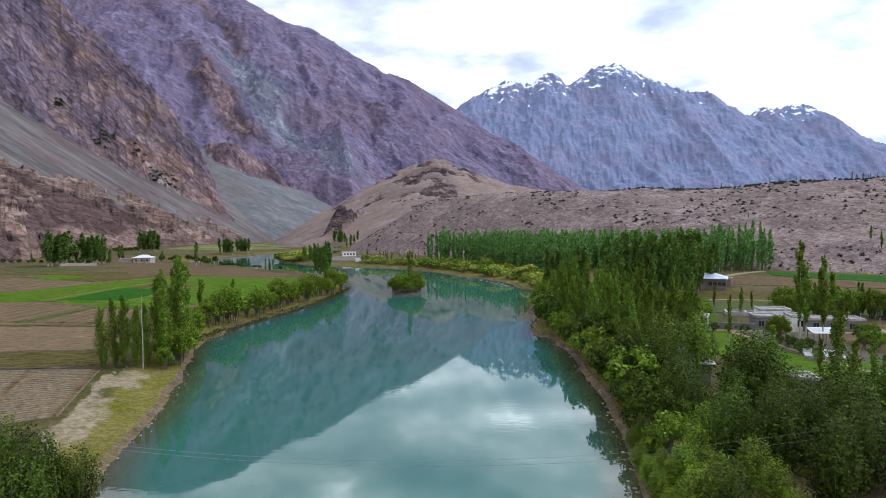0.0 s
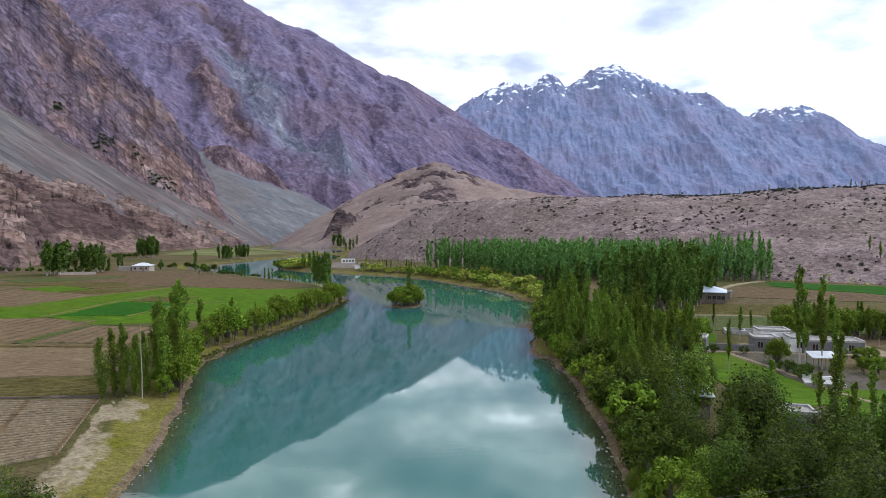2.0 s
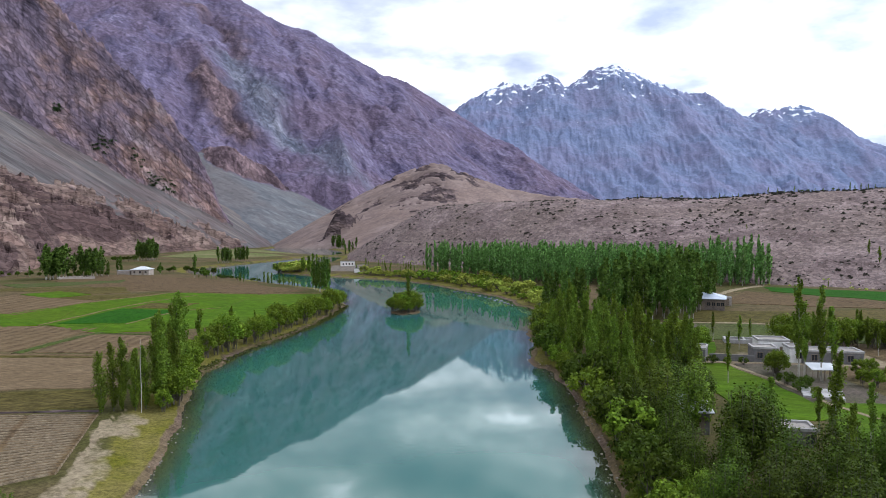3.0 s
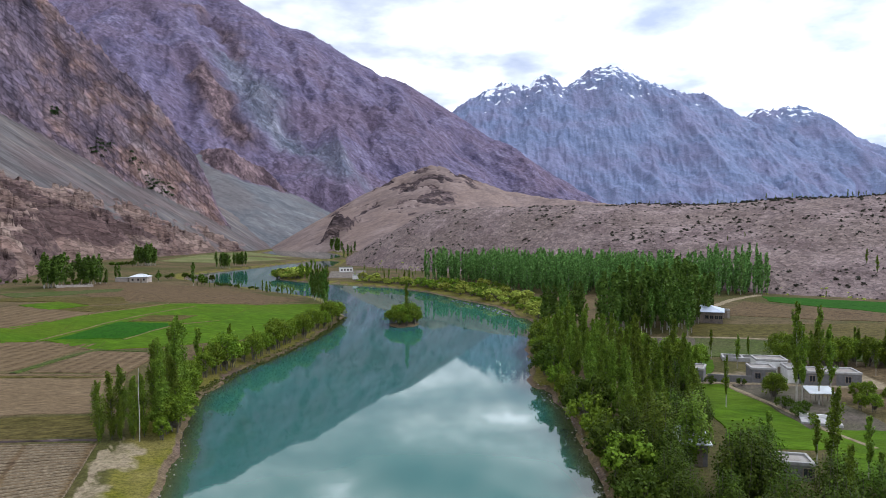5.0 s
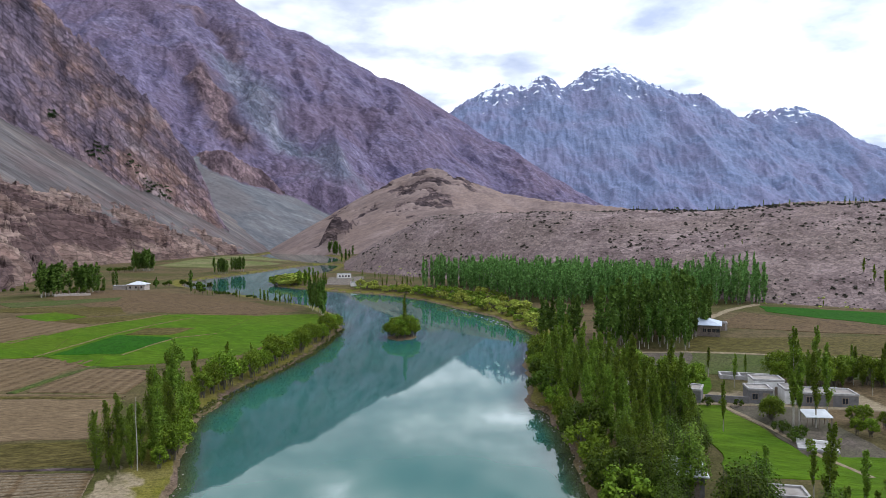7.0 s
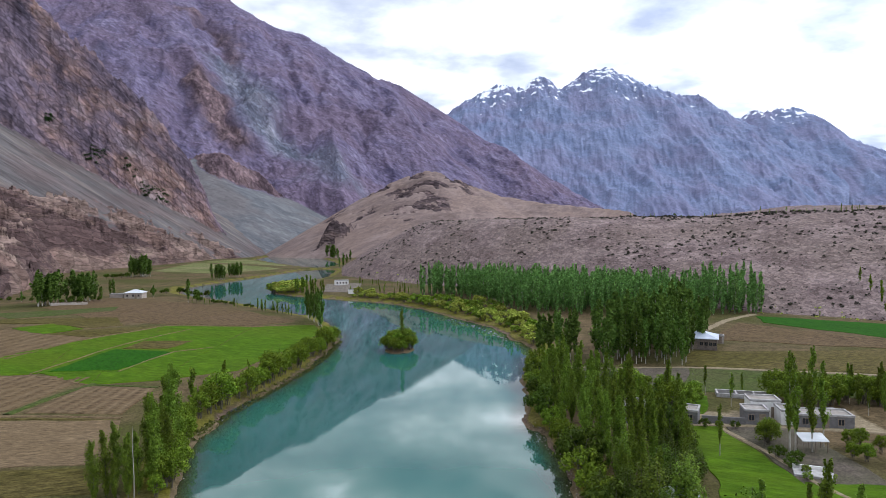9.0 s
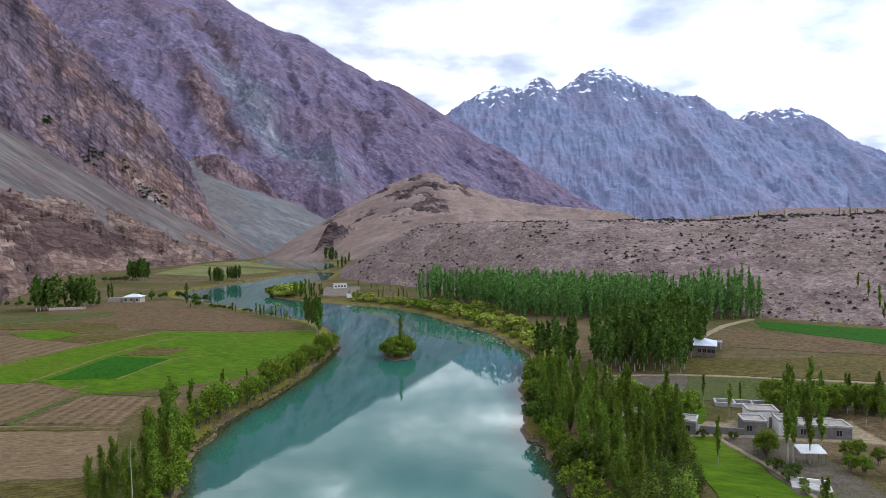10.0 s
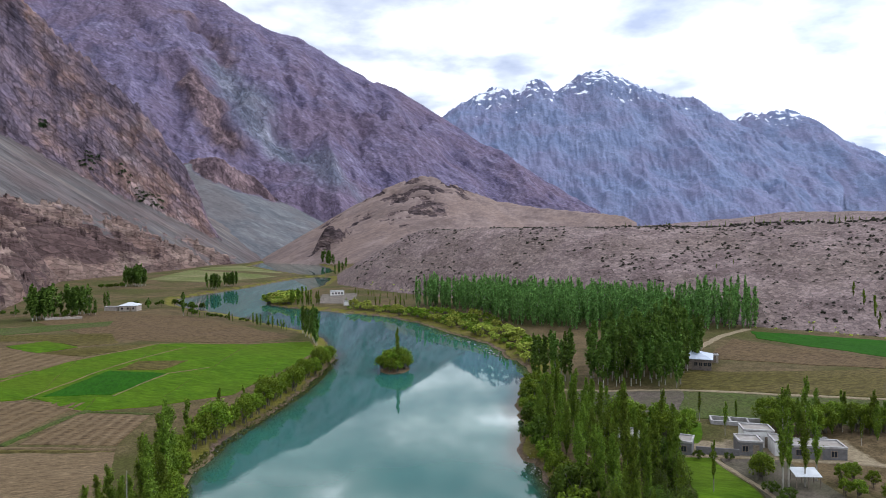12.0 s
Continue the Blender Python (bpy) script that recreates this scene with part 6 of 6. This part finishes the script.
house("house", "low blue-grey walled house with a flat pale roof", 41.2, 75.4, 4.4, 3.4, 1.7, -14, "flat", WALL_GREY, ROOF_MUD, (-1.5, 1.5))
house("house", "far farmhouse with a broad white hipped roof", -167, 363, 9.4, 7.4, 3.0, 4, "hip", WALL_TAN, ROOF_WHITE, (-3, 0, 3), (), 1.4, rise=1.6)
house("shed", "low mud-roofed shed next to the farmhouse", -176.4, 362, 7, 4, 1.9, 4, "flat", WALL_TAN, ROOF_MUD)
house("house", "white house with a row of windows above the shore", -62.2, 434, 9.0, 5.0, 2.8, 14, "flat", WALL_WHITE, ROOF_WHITE, (-3, -1, 1, 3))
house("shed", "small white hut among the scrub", -49, 381.6, 3.6, 2.6, 2.2, 10, "flat", WALL_WHITE, ROOF_WHITE)


def wall_run(name, pts, height, thick, material, label):
    """A garden wall with a slightly uneven top, panel by panel."""
    bm = bmesh.new()
    for (ax, ay), (bx, by) in zip(pts, pts[1:]):
        L = math.hypot(bx - ax, by - ay)
        n = max(1, int(L / 2.2))
        for k in range(n):
            x, y = ax + (bx - ax) * (k + 0.5) / n, ay + (by - ay) * (k + 0.5) / n
            b2 = boxes((-L / n / 2 - 0.01, -thick / 2, -0.4, L / n / 2 + 0.01, thick / 2, height * random.uniform(0.92, 1.06)), bevel=0.03)
            b2.transform(pose(x, y, floor_z(x, y), 0, 0, math.degrees(math.atan2(by - ay, bx - ax))))
            tmp = bpy.data.meshes.new("tmp")
            b2.to_mesh(tmp); b2.free()
            bm.from_mesh(tmp)
            bpy.data.meshes.remove(tmp)
    me = bpy.data.meshes.new(name)
    bm.to_mesh(me); bm.free()
    me.materials.append(material)
    return tagged(new(name, me), label, "wall")


wall_run("garden_wall", [(51.0, 122.0), (54.8, 120.8), (58.4, 119.8)], 1.5, 0.3, WALL_GREY, "grey block wall of the house yard")
wall_run("garden_wall", [(40.5, 121.8), (46.5, 121.0)], 1.2, 0.3, WALL_TAN, "low mud wall between two houses")
wall_run("garden_wall", [(-188.5, 319.6), (-181, 322.8), (-174, 326.3)], 1.3, 0.6, WALL_TAN, "pale stone wall along the grove")
wall_run("garden_wall", [(76.5, 116.2), (79, 121), (78.4, 126)], 1.3, 0.3, WALL_TAN, "mud wall behind the long house")


def foundation():
    root = thing("foundation", pose(67.4, 139.6, floor_z(67.4, 139.6), 0, 0, -18), "unroofed pale concrete foundation walls in the meadow", "foundation")
    for r in ((-5.5, -2.0, -0.3, 5.5, -1.6, 0.9), (-5.5, 1.6, -0.3, 5.5, 2.0, 0.9), (-5.5, -1.6, -0.3, -5.1, 1.6, 0.9), (5.1, -1.6, -0.3, 5.5, 1.6, 0.9), (-1.6, -1.6, -0.3, -1.2, 1.6, 0.9), (2.0, -1.6, -0.3, 2.4, 1.6, 0.9)):
        part("wall_beam", boxes(r, bevel=0.03), PARAPET, root)


def open_shed():
    root = thing("open_shed", pose(62.6, 105.6, floor_z(62.6, 105.6), 0, 0, -6), "open shed with a sagging white sheet roof on posts", "shed")
    bm = boxes((-2.1, -1.4, 2.3, 2.1, 1.4, 2.42), bevel=0.02)
    for v in bm.verts:
        v.co.z += 0.22 * v.co.y - 0.03 * v.co.x ** 2 * 0.3
    part("roof", bm, ROOF_WHITE, root)
    for x in (-1.9, 0, 1.9):
        for y in (-1.2, 1.2):
            part("post", boxes((x - 0.07, y - 0.07, -0.2, x + 0.07, y + 0.07, 2.3 + 0.22 * y)), WOOD, root)


def slab():
    x, y = 56.8, 95.4
    root = thing("concrete_slab", pose(x, y, floor_z(x, y), 0, 0, -24), "bright concrete slab in the yard", "slab")
    part("slab", boxes((-2.7, -1.7, -0.2, 2.7, 1.7, 0.42), bevel=0.05), PARAPET, root)
    part("low_wall", boxes((-2.7, 1.45, 0.42, 2.7, 1.7, 0.9), bevel=0.03), WALL_WHITE, root)


def tent_cover():
    x, y = 77.0, 124.2
    bm = bmesh.new()
    bmesh.ops.create_uvsphere(bm, u_segments=16, v_segments=8, radius=1)
    for v in bm.verts:
        v.co = Vector((v.co.x * 2.0, v.co.y * 1.4, max(-0.2, v.co.z * 1.9 * (1 + 0.1 * noise.noise(v.co * 2)))))
    me = bpy.data.meshes.new("covered_stack")
    bm.to_mesh(me); bm.free()
    me.materials.append(WALL_GREY)
    ob = new("covered_stack", me)
    ob.location = (x, y, floor_z(x, y))
    tagged(ob, "hay stack under a dark grey cover", "stack")


foundation()
open_shed()
slab()
tent_cover()


def utility_pole(x, y, h, label, wires=True):
    root = thing("utility_pole", pose(x, y, floor_z(x, y)), label, "pole", "utility poles")
    part("post", tube(bmesh.new(), [(0, 0, -0.5), (0, 0, h * 0.5), (0, 0, h)], [0.16, 0.13, 0.10], 10), PALE_BARK, root)
    arm = part("crossarm", boxes((-0.6, -0.05, h - 0.45, 0.6, 0.05, h - 0.33)), WOOD, root)
    for k in (-0.5, 0.5):
        part("insulator", tube(bmesh.new(), [(k, 0, h - 0.33), (k, 0, h - 0.24), (k, 0, h - 0.17)], [0.04, 0.055, 0.03], 8), PARAPET, arm)
    return root


pale_pole = thing("pole", pose(-42.1, 90.4, floor_z(-42.1, 90.4)), "tall bare pale trunk standing in the poplar clump", "pole")
part("post", tube(bmesh.new(), [(0, 0, -0.4), (0.05, 0, 3.5), (-0.05, 0, 7), (0.03, 0, 10.4)], [0.065, 0.055, 0.045, 0.03], 8), PALE_BARK, pale_pole)
utility_pole(-38.0, 47.0, 6.0, "wooden power pole hidden in the trees")
utility_pole(35.0, 46.6, 6.0, "wooden power pole among the bank trees")


def wire(a, b, sag, label):
    bm = bmesh.new()
    n = 28
    pts = [tuple(Vector(a).lerp(Vector(b), k / n) - Vector((0, 0, sag * 4 * (k / n) * (1 - k / n)))) for k in range(n + 1)]
    tube(bm, pts, [0.009] * (n + 1), 4)
    me = bpy.data.meshes.new("power_line")
    bm.to_mesh(me); bm.free()
    me.materials.append(WALL_GREY)
    tagged(new("power_line", me), label, "wire", "power lines")


wire((-38.5, 47.0, 7.1), (34.5, 46.6, 7.0), 3.4, "thin power wire sagging over the water")
wire((-37.5, 47.0, 6.6), (35.5, 46.6, 6.5), 3.3, "thin power wire sagging over the water")


def stones(name, spots, label, material, seed):
    """Loose stones, one mesh."""
    rng = random.Random(seed)
    base = bmesh.new()
    bmesh.ops.create_icosphere(base, subdivisions=1, radius=1)
    ico = [v.co.copy() for v in base.verts]
    faces = [[v.index for v in f.verts] for f in base.faces]
    base.free()
    vs, fs = [], []
    for x, y, z, r in spots:
        k = len(vs)
        sx, sy, sz = r * rng.uniform(0.7, 1.3), r * rng.uniform(0.7, 1.3), r * rng.uniform(0.4, 0.8)
        vs += [(x + c.x * sx * rng.uniform(0.8, 1.1), y + c.y * sy * rng.uniform(0.8, 1.1), z + c.z * sz) for c in ico]
        fs += [[k + i for i in f] for f in faces]
    me = bpy.data.meshes.new(name)
    me.from_pydata(vs, [], fs)
    me.materials.append(material)
    return tagged(new(name, me), label, "stones", kind="stuff")


STONE = mat("grey_stone", [(0.3, (0.10, 0.088, 0.080)), (0.7, (0.26, 0.235, 0.215))], scale=2.0, bump=0.02, island=0.4)
spots = []
for x, y in along([(-29.2, 52), (-31.0, 68), (-34.6, 86), (-39.4, 98), (-42.8, 110), (-44.6, 122), (-44, 134), (-41, 150), (-36, 175)], 0.8, 0.9):
    spots.append((x, y, max(0.0, floor_z(x, y)), random.uniform(0.05, 0.18)))
for x, y in along([(14.6, 48), (17.6, 62), (19.5, 79), (20.8, 104), (19.4, 128)], 0.7, 0.9):
    spots.append((x, y, max(0.0, floor_z(x, y)), random.uniform(0.06, 0.22)))
for x, y in along([(9, 278), (16, 262), (23, 246), (27, 225)], 1.6, 1.2):
    spots.append((x - 2.5, y - 1.5, 0.02, random.uniform(0.2, 0.6)))
stones("shore_stones", spots, "loose grey stones along the waterline", STONE, 3)
spots = on_terrace(9000, -60, 320, 230, 560, 2, 140, (0.15, 0.2, 0.25, 0.35, 0.5), False)
stones("terrace_boulders", spots, "scattered boulders on the terrace slope", STONE, 4)
